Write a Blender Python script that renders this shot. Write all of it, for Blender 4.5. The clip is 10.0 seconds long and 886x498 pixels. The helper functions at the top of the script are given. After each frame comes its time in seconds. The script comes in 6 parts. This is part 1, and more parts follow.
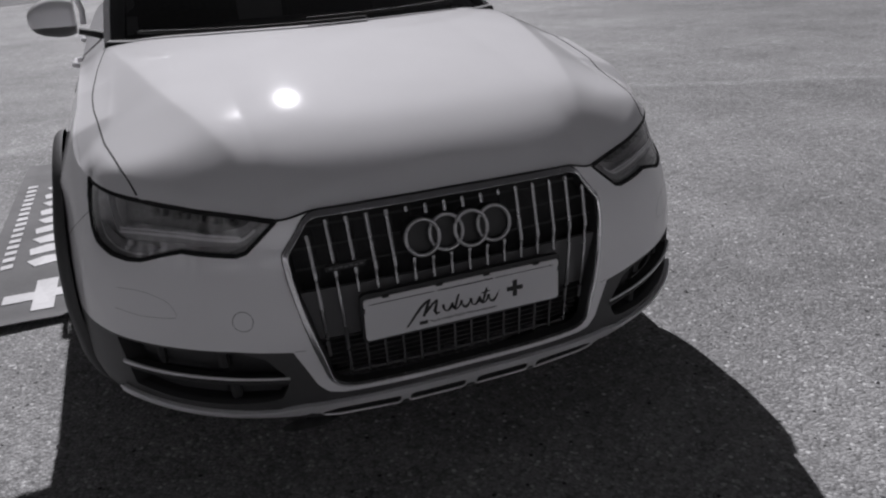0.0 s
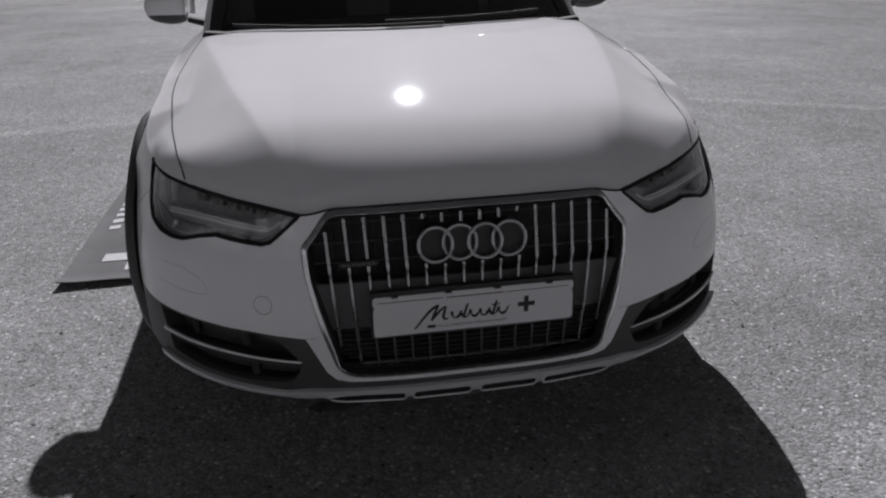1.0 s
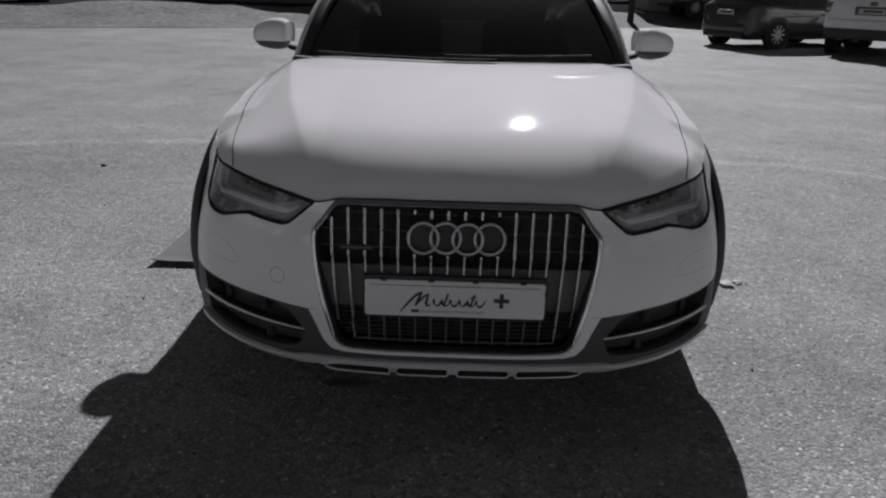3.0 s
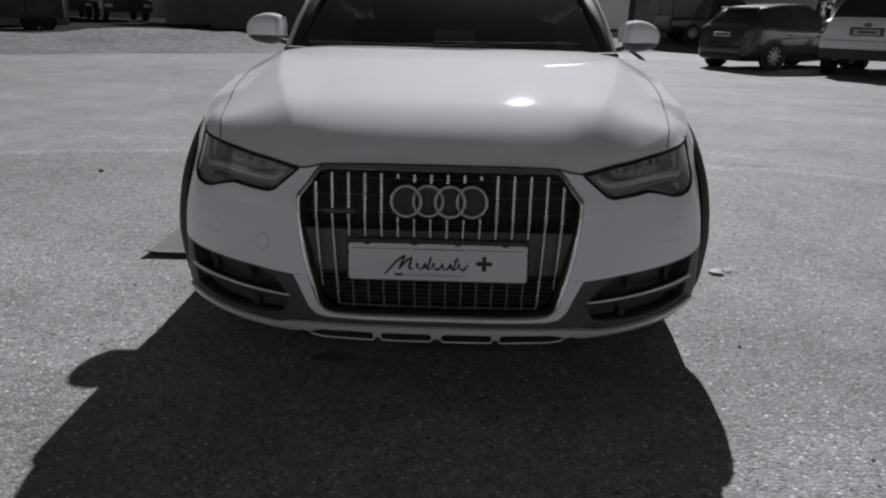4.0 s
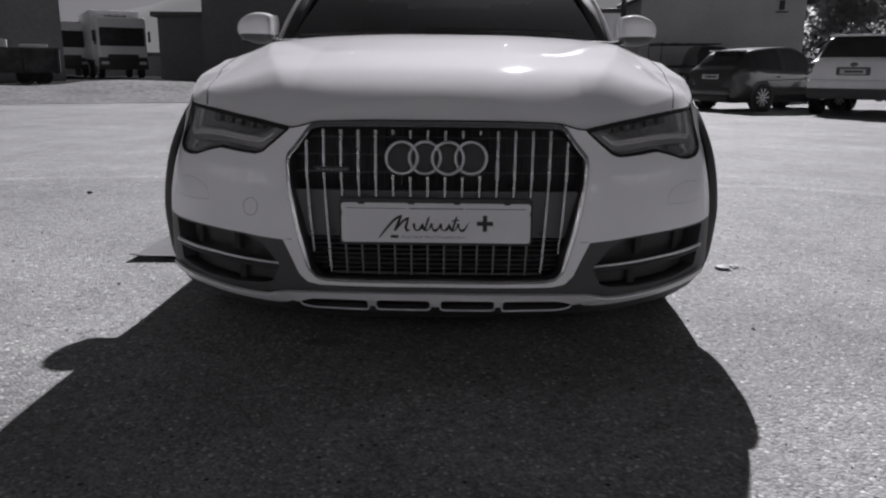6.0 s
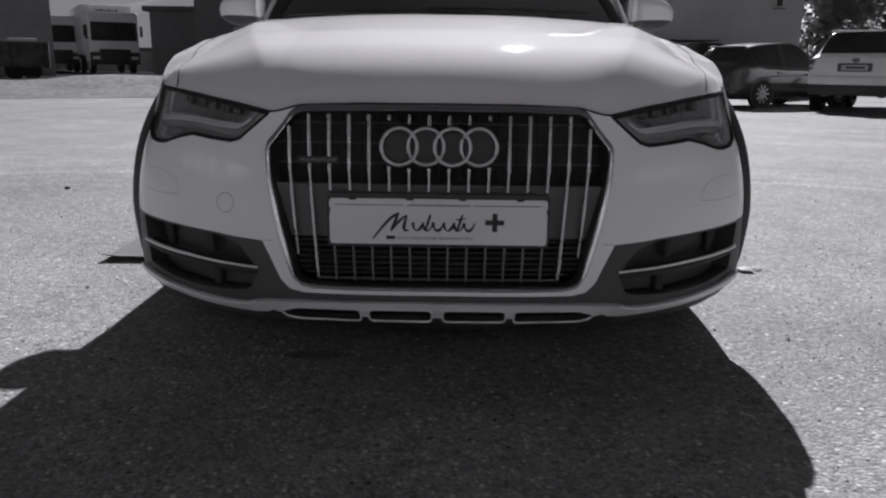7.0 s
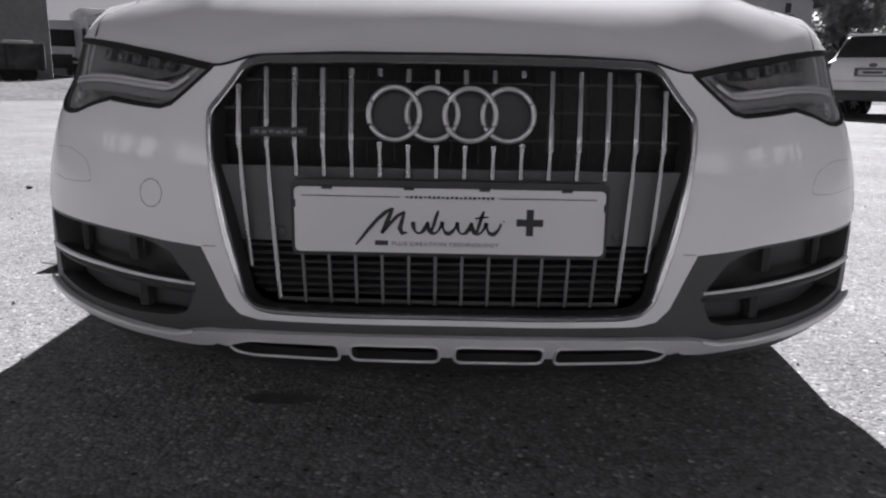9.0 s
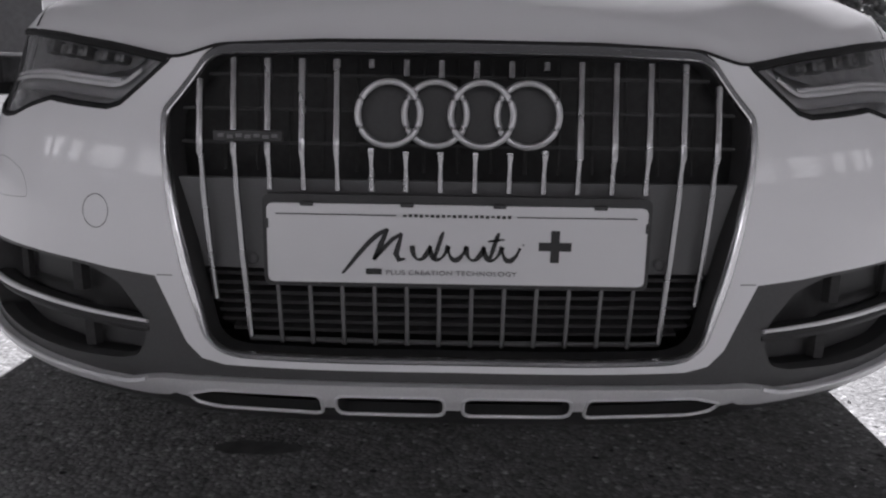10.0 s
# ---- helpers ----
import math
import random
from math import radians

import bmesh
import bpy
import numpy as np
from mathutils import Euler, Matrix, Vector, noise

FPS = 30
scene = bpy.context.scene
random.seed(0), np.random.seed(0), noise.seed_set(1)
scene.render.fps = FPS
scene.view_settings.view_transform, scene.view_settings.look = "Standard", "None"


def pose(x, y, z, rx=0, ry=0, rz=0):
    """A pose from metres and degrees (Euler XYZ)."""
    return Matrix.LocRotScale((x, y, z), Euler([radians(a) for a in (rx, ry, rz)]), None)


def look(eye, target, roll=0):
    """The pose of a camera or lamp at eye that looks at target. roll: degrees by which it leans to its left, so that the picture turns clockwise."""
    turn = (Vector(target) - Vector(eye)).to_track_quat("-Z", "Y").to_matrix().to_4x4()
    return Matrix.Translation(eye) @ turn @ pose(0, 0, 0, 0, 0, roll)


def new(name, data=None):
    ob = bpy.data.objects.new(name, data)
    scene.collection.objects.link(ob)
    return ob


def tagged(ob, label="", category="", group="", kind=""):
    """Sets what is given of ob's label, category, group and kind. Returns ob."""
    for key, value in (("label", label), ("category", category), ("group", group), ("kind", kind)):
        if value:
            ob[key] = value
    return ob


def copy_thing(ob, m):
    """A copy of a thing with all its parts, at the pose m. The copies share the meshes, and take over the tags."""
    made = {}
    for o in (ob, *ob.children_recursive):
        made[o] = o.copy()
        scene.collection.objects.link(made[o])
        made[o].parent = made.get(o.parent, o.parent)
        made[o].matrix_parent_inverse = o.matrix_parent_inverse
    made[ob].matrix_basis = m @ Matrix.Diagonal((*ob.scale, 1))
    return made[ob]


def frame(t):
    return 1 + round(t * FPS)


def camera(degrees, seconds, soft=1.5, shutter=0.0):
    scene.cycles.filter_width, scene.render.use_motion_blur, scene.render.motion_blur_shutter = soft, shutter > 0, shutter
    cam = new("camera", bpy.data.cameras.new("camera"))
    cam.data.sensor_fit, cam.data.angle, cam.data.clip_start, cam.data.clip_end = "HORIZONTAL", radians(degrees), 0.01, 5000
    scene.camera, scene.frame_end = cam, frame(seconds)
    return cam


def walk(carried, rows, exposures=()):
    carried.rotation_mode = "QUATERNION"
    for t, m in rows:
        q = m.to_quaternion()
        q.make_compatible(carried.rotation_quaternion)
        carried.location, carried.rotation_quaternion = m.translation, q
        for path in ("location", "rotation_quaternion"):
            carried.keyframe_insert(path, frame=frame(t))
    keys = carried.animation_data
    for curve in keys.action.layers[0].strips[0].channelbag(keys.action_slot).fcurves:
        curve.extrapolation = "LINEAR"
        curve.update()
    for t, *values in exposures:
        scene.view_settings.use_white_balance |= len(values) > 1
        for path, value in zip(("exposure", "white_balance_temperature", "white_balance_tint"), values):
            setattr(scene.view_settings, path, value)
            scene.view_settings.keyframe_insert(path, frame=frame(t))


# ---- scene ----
cam = camera(60.0, 10.0, soft=2.2)
PATH = [
    (0, (-0.635, -1.583, 1.346), (0.001, 0.142, 0.558), -3.2),
    (0.5, (-0.503, -1.656, 1.366), (-0.038, 0.122, 0.576), -2.2),
    (1, (-0.370, -1.703, 1.399), (-0.061, 0.106, 0.604), -1.2),
    (1.5, (-0.238, -1.781, 1.397), (-0.072, 0.064, 0.643), -0.2),
    (2, (-0.080, -1.855, 1.409), (-0.070, 0.006, 0.678), 0.3),
    (2.5, (-0.038, -1.959, 1.391), (-0.066, -0.083, 0.698), 1.6),
    (4, (0.059, -2.123, 1.180), (0.019, -0.214, 0.587), 1.2),
    (4.5, (0.050, -2.137, 1.044), (0.014, -0.206, 0.525), 0.9),
    (5, (0.054, -2.146, 0.955), (0.015, -0.203, 0.482), 0.6),
    (5.5, (0.060, -2.137, 0.921), (0.024, -0.190, 0.467), 0.5),
    (7, (0.025, -1.801, 0.839), (0.011, 0.145, 0.378), 0.7),
    (7.5, (0.044, -1.642, 0.834), (0.003, 0.295, 0.339), 0.6),
    (8, (0.025, -1.508, 0.766), (-0.003, 0.439, 0.307), 0.8),
    (8.5, (0.009, -1.404, 0.734), (-0.010, 0.546, 0.290), 1.0),
    (9, (0.002, -1.269, 0.717), (-0.016, 0.682, 0.277), 1.0),
    (9.5, (-0.006, -1.144, 0.704), (-0.019, 0.809, 0.275), 1.0),
    (10, (-0.011, -1.035, 0.689), (-0.025, 0.923, 0.280), 0.9),
]
walk(cam, [(t, look(eye, target, roll)) for t, eye, target, roll in PATH],
     [(0, -.30), (2.5, -.39), (4.0, -.24), (5.5, .05), (7.0, .21), (8.5, .66), (10.0, 1.0)])

# ---- world, sun, exposure ----
SUN_WAY = Vector((0.20, 1.46, 1.0)).normalized()
world = bpy.data.worlds.new("world")
scene.world = world
world.use_nodes = True
wn, wl = world.node_tree.nodes, world.node_tree.links
sky = wn.new("ShaderNodeTexSky")
sky.sky_type, sky.sun_disc = "NISHITA", False
sky.sun_elevation, sky.sun_rotation = math.asin(SUN_WAY.z), math.atan2(SUN_WAY.x, SUN_WAY.y)
grey = wn.new("ShaderNodeRGBToBW")
tint = wn.new("ShaderNodeMix")
tint.data_type, tint.blend_type = "RGBA", "MULTIPLY"
tint.inputs[0].default_value = 1.0
tint.inputs[7].default_value = (1.0, 0.98, 1.06, 1)
wl.new(sky.outputs[0], grey.inputs[0])
wl.new(grey.outputs[0], tint.inputs[6])
wl.new(tint.outputs[2], wn["Background"].inputs[0])
wn["Background"].inputs[1].default_value = 0.0205
sun = new("sun", bpy.data.lights.new("sun", "SUN"))
sun.data.energy, sun.data.angle = 6.1, radians(0.53)
sun.data.color = (1.0, 0.98, 1.035)
sun.matrix_world = look(SUN_WAY * 30, (0, 0, 0))


# ---- materials ----
def material(name, col, rough=0.5, metal=0.0, coat=0.0, spec=0.5, grain=0.0, grain_scale=40.0, stain=0.0, stain_scale=3.0,
             bump=0.0, bump_scale=200.0, rough_var=0.0, bump_dist=0.002, coat_rough=0.03):
    """A surface of one base grey, with fine grain, broader stains and fine relief."""
    m = bpy.data.materials.new(name)
    m.use_nodes = True
    n, l = m.node_tree.nodes, m.node_tree.links
    b = n["Principled BSDF"]
    if not isinstance(col, tuple):
        col = (col, col * 0.995, col * 1.01)
    b.inputs["Base Color"].default_value = (*col, 1)
    b.inputs["Roughness"].default_value = rough
    b.inputs["Metallic"].default_value = metal
    b.inputs["Coat Weight"].default_value = coat
    b.inputs["Coat Roughness"].default_value = coat_rough
    b.inputs["Specular IOR Level"].default_value = spec
    tc = n.new("ShaderNodeTexCoord")
    colour = None
    for amount, scale in ((grain, grain_scale), (stain, stain_scale)):
        if amount:
            t = n.new("ShaderNodeTexNoise")
            t.inputs["Scale"].default_value, t.inputs["Detail"].default_value = scale, 6
            l.new(tc.outputs["Object"], t.inputs["Vector"])
            r = n.new("ShaderNodeMapRange")
            r.inputs[1].default_value, r.inputs[2].default_value = 0.3, 0.7
            r.inputs[3].default_value, r.inputs[4].default_value = 1 - amount, 1 + amount
            l.new(t.outputs[0], r.inputs[0])
            mix = n.new("ShaderNodeMix")
            mix.data_type, mix.blend_type = "RGBA", "MULTIPLY"
            mix.inputs[0].default_value = 1
            if colour is None:
                mix.inputs[6].default_value = (*col, 1)
            else:
                l.new(colour, mix.inputs[6])
            l.new(r.outputs[0], mix.inputs[7])
            colour = mix.outputs[2]
    if colour is not None:
        l.new(colour, b.inputs["Base Color"])
    if rough_var:
        t = n.new("ShaderNodeTexNoise")
        t.inputs["Scale"].default_value, t.inputs["Detail"].default_value = 9, 5
        l.new(tc.outputs["Object"], t.inputs["Vector"])
        r = n.new("ShaderNodeMapRange")
        r.inputs[1].default_value, r.inputs[2].default_value = 0.3, 0.7
        r.inputs[3].default_value, r.inputs[4].default_value = max(0.02, rough - rough_var), rough + rough_var
        l.new(t.outputs[0], r.inputs[0])
        l.new(r.outputs[0], b.inputs["Roughness"])
    if bump:
        t = n.new("ShaderNodeTexNoise")
        t.inputs["Scale"].default_value, t.inputs["Detail"].default_value = bump_scale, 3
        l.new(tc.outputs["Object"], t.inputs["Vector"])
        bp = n.new("ShaderNodeBump")
        bp.inputs["Strength"].default_value, bp.inputs["Distance"].default_value = bump, bump_dist
        l.new(t.outputs[0], bp.inputs["Height"])
        l.new(bp.outputs[0], b.inputs["Normal"])
    return m


def glass_material(name, dark=0.0, rough=0.0):
    """Thin clear glass: see-through, with a Fresnel gloss; dark tints what is seen through it."""
    m = bpy.data.materials.new(name)
    m.use_nodes = True
    n, l = m.node_tree.nodes, m.node_tree.links
    n.remove(n["Principled BSDF"])
    clear, gloss, mix, fres = (n.new("ShaderNodeBsdfTransparent"), n.new("ShaderNodeBsdfGlossy"),
                               n.new("ShaderNodeMixShader"), n.new("ShaderNodeFresnel"))
    clear.inputs[0].default_value = (1 - dark, 1 - dark, 1 - dark, 1)
    gloss.inputs["Roughness"].default_value = rough
    fres.inputs[0].default_value = 1.5
    l.new(fres.outputs[0], mix.inputs[0])
    l.new(clear.outputs[0], mix.inputs[1])
    l.new(gloss.outputs[0], mix.inputs[2])
    l.new(mix.outputs[0], n["Material Output"].inputs["Surface"])
    return m


def asphalt_material():
    """Worn pale asphalt: mixed aggregate, dust drifts, patched seams."""
    m = bpy.data.materials.new("asphalt")
    m.use_nodes = True
    n, l = m.node_tree.nodes, m.node_tree.links
    b = n["Principled BSDF"]
    tc = n.new("ShaderNodeTexCoord")

    def noise_tex(scale, detail, stretch=(1, 1, 1)):
        mp = n.new("ShaderNodeMapping")
        mp.inputs["Scale"].default_value = stretch
        l.new(tc.outputs["Object"], mp.inputs[0])
        t = n.new("ShaderNodeTexNoise")
        t.inputs["Scale"].default_value, t.inputs["Detail"].default_value = scale, detail
        l.new(mp.outputs[0], t.inputs["Vector"])
        return t.outputs[0]

    def ramp(value, *stops):
        r = n.new("ShaderNodeValToRGB")
        while len(r.color_ramp.elements) < len(stops):
            r.color_ramp.elements.new(0.5)
        for e, (p, c) in zip(r.color_ramp.elements, stops):
            e.position, e.color = p, (c, c, c, 1)
        l.new(value, r.inputs[0])
        return r.outputs[0]

    def mixed(kind, amount, a, c):
        x = n.new("ShaderNodeMix")
        x.data_type, x.blend_type = "RGBA", kind
        if isinstance(amount, float):
            x.inputs[0].default_value = amount
        else:
            l.new(amount, x.inputs[0])
        l.new(a, x.inputs[6])
        l.new(c, x.inputs[7])
        return x.outputs[2]

    stones = n.new("ShaderNodeTexVoronoi")
    stones.inputs["Scale"].default_value = 100
    l.new(tc.outputs["Object"], stones.inputs["Vector"])
    sep = n.new("ShaderNodeSeparateColor")
    l.new(stones.outputs["Color"], sep.inputs[0])
    chips = ramp(sep.outputs[0], (0.0, 0.16), (0.15, 0.235), (0.8, 0.29), (0.94, 0.345), (1.0, 0.52))
    tar = ramp(stones.outputs["Distance"], (0.0, 1.0), (0.5, 0.97), (0.8, 0.70))
    base = mixed("MULTIPLY", 1.0, chips, tar)
    fine = ramp(noise_tex(420, 4), (0.3, 0.80), (0.7, 1.2))
    base = mixed("MULTIPLY", 1.0, base, fine)
    lumps = ramp(noise_tex(26, 6), (0.3, 0.82), (0.7, 1.18))
    base = mixed("MULTIPLY", 1.0, base, lumps)
    broad = ramp(noise_tex(1.3, 7), (0.3, 0.86), (0.7, 1.12))
    base = mixed("MULTIPLY", 1.0, base, broad)
    drift = ramp(noise_tex(0.32, 6, (1, 1.3, 1)), (0.40, 0.92), (0.66, 1.16))
    base = mixed("MULTIPLY", 1.0, base, drift)
    blotch = ramp(noise_tex(5.5, 6), (0.3, 0.90), (0.7, 1.10))
    base = mixed("MULTIPLY", 1.0, base, blotch)
    # a dusty seam across the yard
    xyz = n.new("ShaderNodeSeparateXYZ")
    l.new(tc.outputs["Object"], xyz.inputs[0])
    sway = n.new("ShaderNodeMath")
    sway.operation = "MULTIPLY_ADD"
    bend = n.new("ShaderNodeMath")
    bend.operation = "MULTIPLY_ADD"
    l.new(xyz.outputs[0], bend.inputs[0])
    bend.inputs[1].default_value, bend.inputs[2].default_value = 0.05, 0.06
    arc = n.new("ShaderNodeMath")
    arc.operation = "MULTIPLY_ADD"
    l.new(bend.outputs[0], arc.inputs[0])
    l.new(xyz.outputs[0], arc.inputs[1])
    l.new(xyz.outputs[1], arc.inputs[2])
    l.new(noise_tex(0.9, 6), sway.inputs[0])
    sway.inputs[1].default_value = 0.45
    l.new(arc.outputs[0], sway.inputs[2])
    seam = n.new("ShaderNodeMapRange")
    seam.inputs[1].default_value, seam.inputs[2].default_value = 4.0, 6.0
    l.new(sway.outputs[0], seam.inputs[0])
    dust = ramp(seam.outputs[0], (0.27, 1.0), (0.345, 1.36), (0.42, 1.10), (0.60, 1.12), (0.9, 1.0))
    base = mixed("MULTIPLY", 1.0, base, dust)
    # an old damp stain
    spot = n.new("ShaderNodeMapping")
    spot.inputs["Location"].default_value, spot.inputs["Scale"].default_value = (-5.3, -9.6, 0), (1.0, 2.0, 1)
    l.new(tc.outputs["Object"], spot.inputs[0])
    far = n.new("ShaderNodeVectorMath")
    far.operation = "LENGTH"
    l.new(spot.outputs[0], far.inputs[0])
    ragged = n.new("ShaderNodeMath")
    ragged.operation = "MULTIPLY_ADD"
    l.new(noise_tex(1.6, 6, (1, 2.2, 1)), ragged.inputs[0])
    ragged.inputs[1].default_value = 1.6
    l.new(far.outputs["Value"], ragged.inputs[2])
    base = mixed("MULTIPLY", 1.0, base, ramp(ragged.outputs[0], (0.0, 0.78), (0.55, 0.78), (0.72, 1.0)))
    specks = n.new("ShaderNodeTexVoronoi")
    specks.inputs["Scale"].default_value = 30
    l.new(tc.outputs["Object"], specks.inputs["Vector"])
    dots = ramp(specks.outputs["Distance"], (0.15, 1.0), (0.23, 0.0))
    sep2 = n.new("ShaderNodeSeparateColor")
    l.new(specks.outputs["Color"], sep2.inputs[0])
    pick = ramp(sep2.outputs[1], (0.72, 0.0), (0.74, 1.0))
    mask = mixed("MULTIPLY", 1.0, dots, pick)
    tone = ramp(sep2.outputs[2], (0.66, 0.05), (0.74, 0.6))
    base = mixed("MIX", mask, base, tone)
    l.new(base, b.inputs["Base Color"])
    b.inputs["Roughness"].default_value = 0.78
    b.inputs["Specular IOR Level"].default_value = 0.14
    bump = n.new("ShaderNodeBump")
    bump.inputs["Strength"].default_value, bump.inputs["Distance"].default_value = 0.8, 0.0045
    h = mixed("MULTIPLY", 1.0, ramp(stones.outputs["Distance"], (0.0, 1.0), (0.8, 0.0)), ramp(noise_tex(60, 4), (0.25, 0.3), (0.75, 1.0)))
    l.new(h, bump.inputs["Height"])
    l.new(bump.outputs[0], b.inputs["Normal"])
    return m


M_ASPHALT = asphalt_material()
M_PAINT = material("white_paint", 0.78, rough=0.85, coat=0.85, coat_rough=0.04, spec=0.1, grain=0.02, grain_scale=700, stain=0.03, stain_scale=2.5)
M_CLAD = material("grey_cladding", 0.058, rough=0.55, grain=0.1, grain_scale=300, bump=0.2, bump_scale=900, bump_dist=0.0006, stain=0.12)
M_INLET = material("inlet_panel", 0.036, rough=0.6, grain=0.1, grain_scale=200)
M_BLACK = material("black_plastic", 0.03, rough=0.5, grain=0.15, grain_scale=200, stain=0.2)
M_GLOSSBLACK = material("gloss_black", 0.01, rough=0.3, coat=0.3, stain=0.1)
M_PANEL = material("grey_panel", 0.095, rough=0.5, grain=0.06, grain_scale=300, stain=0.1)
M_CHROME = material("chrome", 0.75, rough=0.16, metal=1.0, rough_var=0.05)
M_SATIN = material("satin_aluminium", 0.50, rough=0.42, metal=0.85, grain=0.05, grain_scale=300, rough_var=0.06)
M_SILVER = material("silver_paint", 0.75, rough=0.38, metal=0.35, grain=0.05, grain_scale=300, rough_var=0.06)
M_FRAME = material("polished_frame", 0.8, rough=0.22, metal=1.0, rough_var=0.05)
M_SLAT = material("slat_plastic", 0.06, rough=0.55, grain=0.1, grain_scale=200)
M_BAR = material("satin_chrome", 0.42, rough=0.26, metal=1.0, rough_var=0.05)
M_BARDIM = material("dull_bar", 0.16, rough=0.4, metal=0.8, rough_var=0.05, grain=0.1, grain_scale=200)
M_PLATE = material("plate_white", 0.66, rough=0.4, grain=0.02, grain_scale=500, stain=0.03)
M_INK = material("dark_ink", 0.025, rough=0.6, grain=0.2, grain_scale=400)
M_INKPALE = material("pale_ink", 0.2, rough=0.6, grain=0.2, grain_scale=400)
M_RUBBER = material("rubber", 0.02, rough=0.8, grain=0.2, grain_scale=120, bump=0.3, bump_scale=300)
M_RIM = material("alloy", 0.55, rough=0.3, metal=0.9, grain=0.05, grain_scale=200)
M_LENS = glass_material("clear_lens")
M_SCREEN = glass_material("tinted_glass", dark=0.70)
# veiling glare over dark recesses is put into this lifted black
M_DEEP = material("glare_lifted_black", 0.032, rough=0.8, grain=0.2, grain_scale=100)
M_MESH = material("mesh_black", 0.05, rough=0.5, grain=0.15, grain_scale=100)
M_LAMP_IN = material("lamp_housing", 0.66, rough=0.35, grain=0.15, grain_scale=60, stain=0.2)
M_LAMP_BAND = material("lamp_light_guide", 0.40, rough=0.25, grain=0.05, grain_scale=80, spec=0.6)
M_LED = material("led_unit", 0.2, rough=0.4, metal=0.3, grain=0.15, grain_scale=80)
M_LINE = material("lamp_trim", 0.8, rough=0.2, spec=0.8, grain=0.03, grain_scale=80)
M_LAMP_BAY = material("lamp_bay", 0.26, rough=0.3, grain=0.2, grain_scale=60, stain=0.3)
M_BEZEL = material("lamp_bezel", 0.022, rough=0.8, spec=0.08, grain=0.1)
M_GAP = material("panel_gap", 0.008, rough=0.9, grain=0.2)
M_SEAT = material("cabin_trim", 0.08, rough=0.8, grain=0.2, grain_scale=60)


# ---- mesh helpers ----
def part(name, bm, mat, parent=None, label="", smooth=True, sharp=0.6):
    me = bpy.data.meshes.new(name)
    bm.normal_update()
    if smooth:
        for f in bm.faces:
            f.smooth = True
        for e in bm.edges:
            if len(e.link_faces) == 2 and e.calc_face_angle(0) > sharp:
                e.smooth = False
    bm.to_mesh(me)
    bm.free()
    me.materials.append(mat)
    ob = new(name, me)
    ob.parent = parent
    return tagged(ob, label)


def raw(name, verts, faces, mat, parent=None, label="", normals=None, smooth=True):
    me = bpy.data.meshes.new(name)
    me.from_pydata([tuple(v) for v in verts], [], [tuple(f) for f in faces])
    me.polygons.foreach_set("use_smooth", [smooth] * len(me.polygons))
    me.materials.append(mat)
    me.update()
    if normals is not None:
        me.normals_split_custom_set_from_vertices([tuple(n) for n in normals])
    ob = new(name, me)
    ob.parent = parent
    return tagged(ob, label)


def thing(name, label, category, group="", kind="", at=(0, 0, 0)):
    ob = new(name)
    ob.location = at
    ob.empty_display_size = 0.1
    return tagged(ob, label, category, group, kind)


def box(bm, cx, cy, cz, sx, sy, sz, bevel=0.0, rot=None, seg=2):
    m = Matrix.Translation((cx, cy, cz)) @ (rot.to_4x4() if rot else Matrix()) @ Matrix.Diagonal((sx, sy, sz, 1))
    got = bmesh.ops.create_cube(bm, size=1, matrix=m)
    if bevel:
        edges = list({e for v in got["verts"] for e in v.link_edges})
        bmesh.ops.bevel(bm, geom=edges, offset=bevel, segments=seg, profile=0.6, affect="EDGES")


def tube(path, radius, closed=False, sides=8, flat=1.0, ups=None):
    """A bmesh tube along a path; flat squeezes its section along the ups direction."""
    bm = bmesh.new()
    pts = [Vector(p) for p in path]
    n = len(pts)
    rings = []
    for i, p in enumerate(pts):
        a = pts[(i - 1) % n] if closed or i else pts[0]
        b = pts[(i + 1) % n] if closed or i < n - 1 else pts[-1]
        t = (b - a).normalized()
        up = Vector(ups[i]) if ups is not None else (Vector((0, 0, 1)) if abs(t.z) < 0.9 else Vector((0, 1, 0)))
        side = t.cross(up).normalized()
        up = side.cross(t).normalized()
        r = float(radius[i] if isinstance(radius, (list, tuple)) else radius)
        rings.append([bm.verts.new(p + r * (math.cos(k * math.tau / sides) * side + flat * math.sin(k * math.tau / sides) * up)) for k in range(sides)])
    for i in range(n if closed else n - 1):
        a, b = rings[i], rings[(i + 1) % n]
        for k in range(sides):
            bm.faces.new((a[k], a[(k + 1) % sides], b[(k + 1) % sides], b[k]))
    if not closed:
        bm.faces.new(rings[0][::-1])
        bm.faces.new(rings[-1])
    bmesh.ops.recalc_face_normals(bm, faces=bm.faces)
    return bm


def lathe(bm, profile, axis_at, n=32, axis="X"):
    """Turns (radius, along) pairs round an axis through axis_at."""
    rings = []
    for k in range(n):
        a = k * math.tau / n
        ring = []
        for r, h in profile:
            off = (h, r * math.cos(a), r * math.sin(a)) if axis == "X" else (r * math.cos(a), r * math.sin(a), h)
            ring.append(bm.verts.new(Vector(axis_at) + Vector(off)))
        rings.append(ring)
    for k in range(n):
        a, b = rings[k], rings[(k + 1) % n]
        for j in range(len(profile) - 1):
            bm.faces.new((a[j], a[j + 1], b[j + 1], b[j]))
    bmesh.ops.recalc_face_normals(bm, faces=bm.faces)


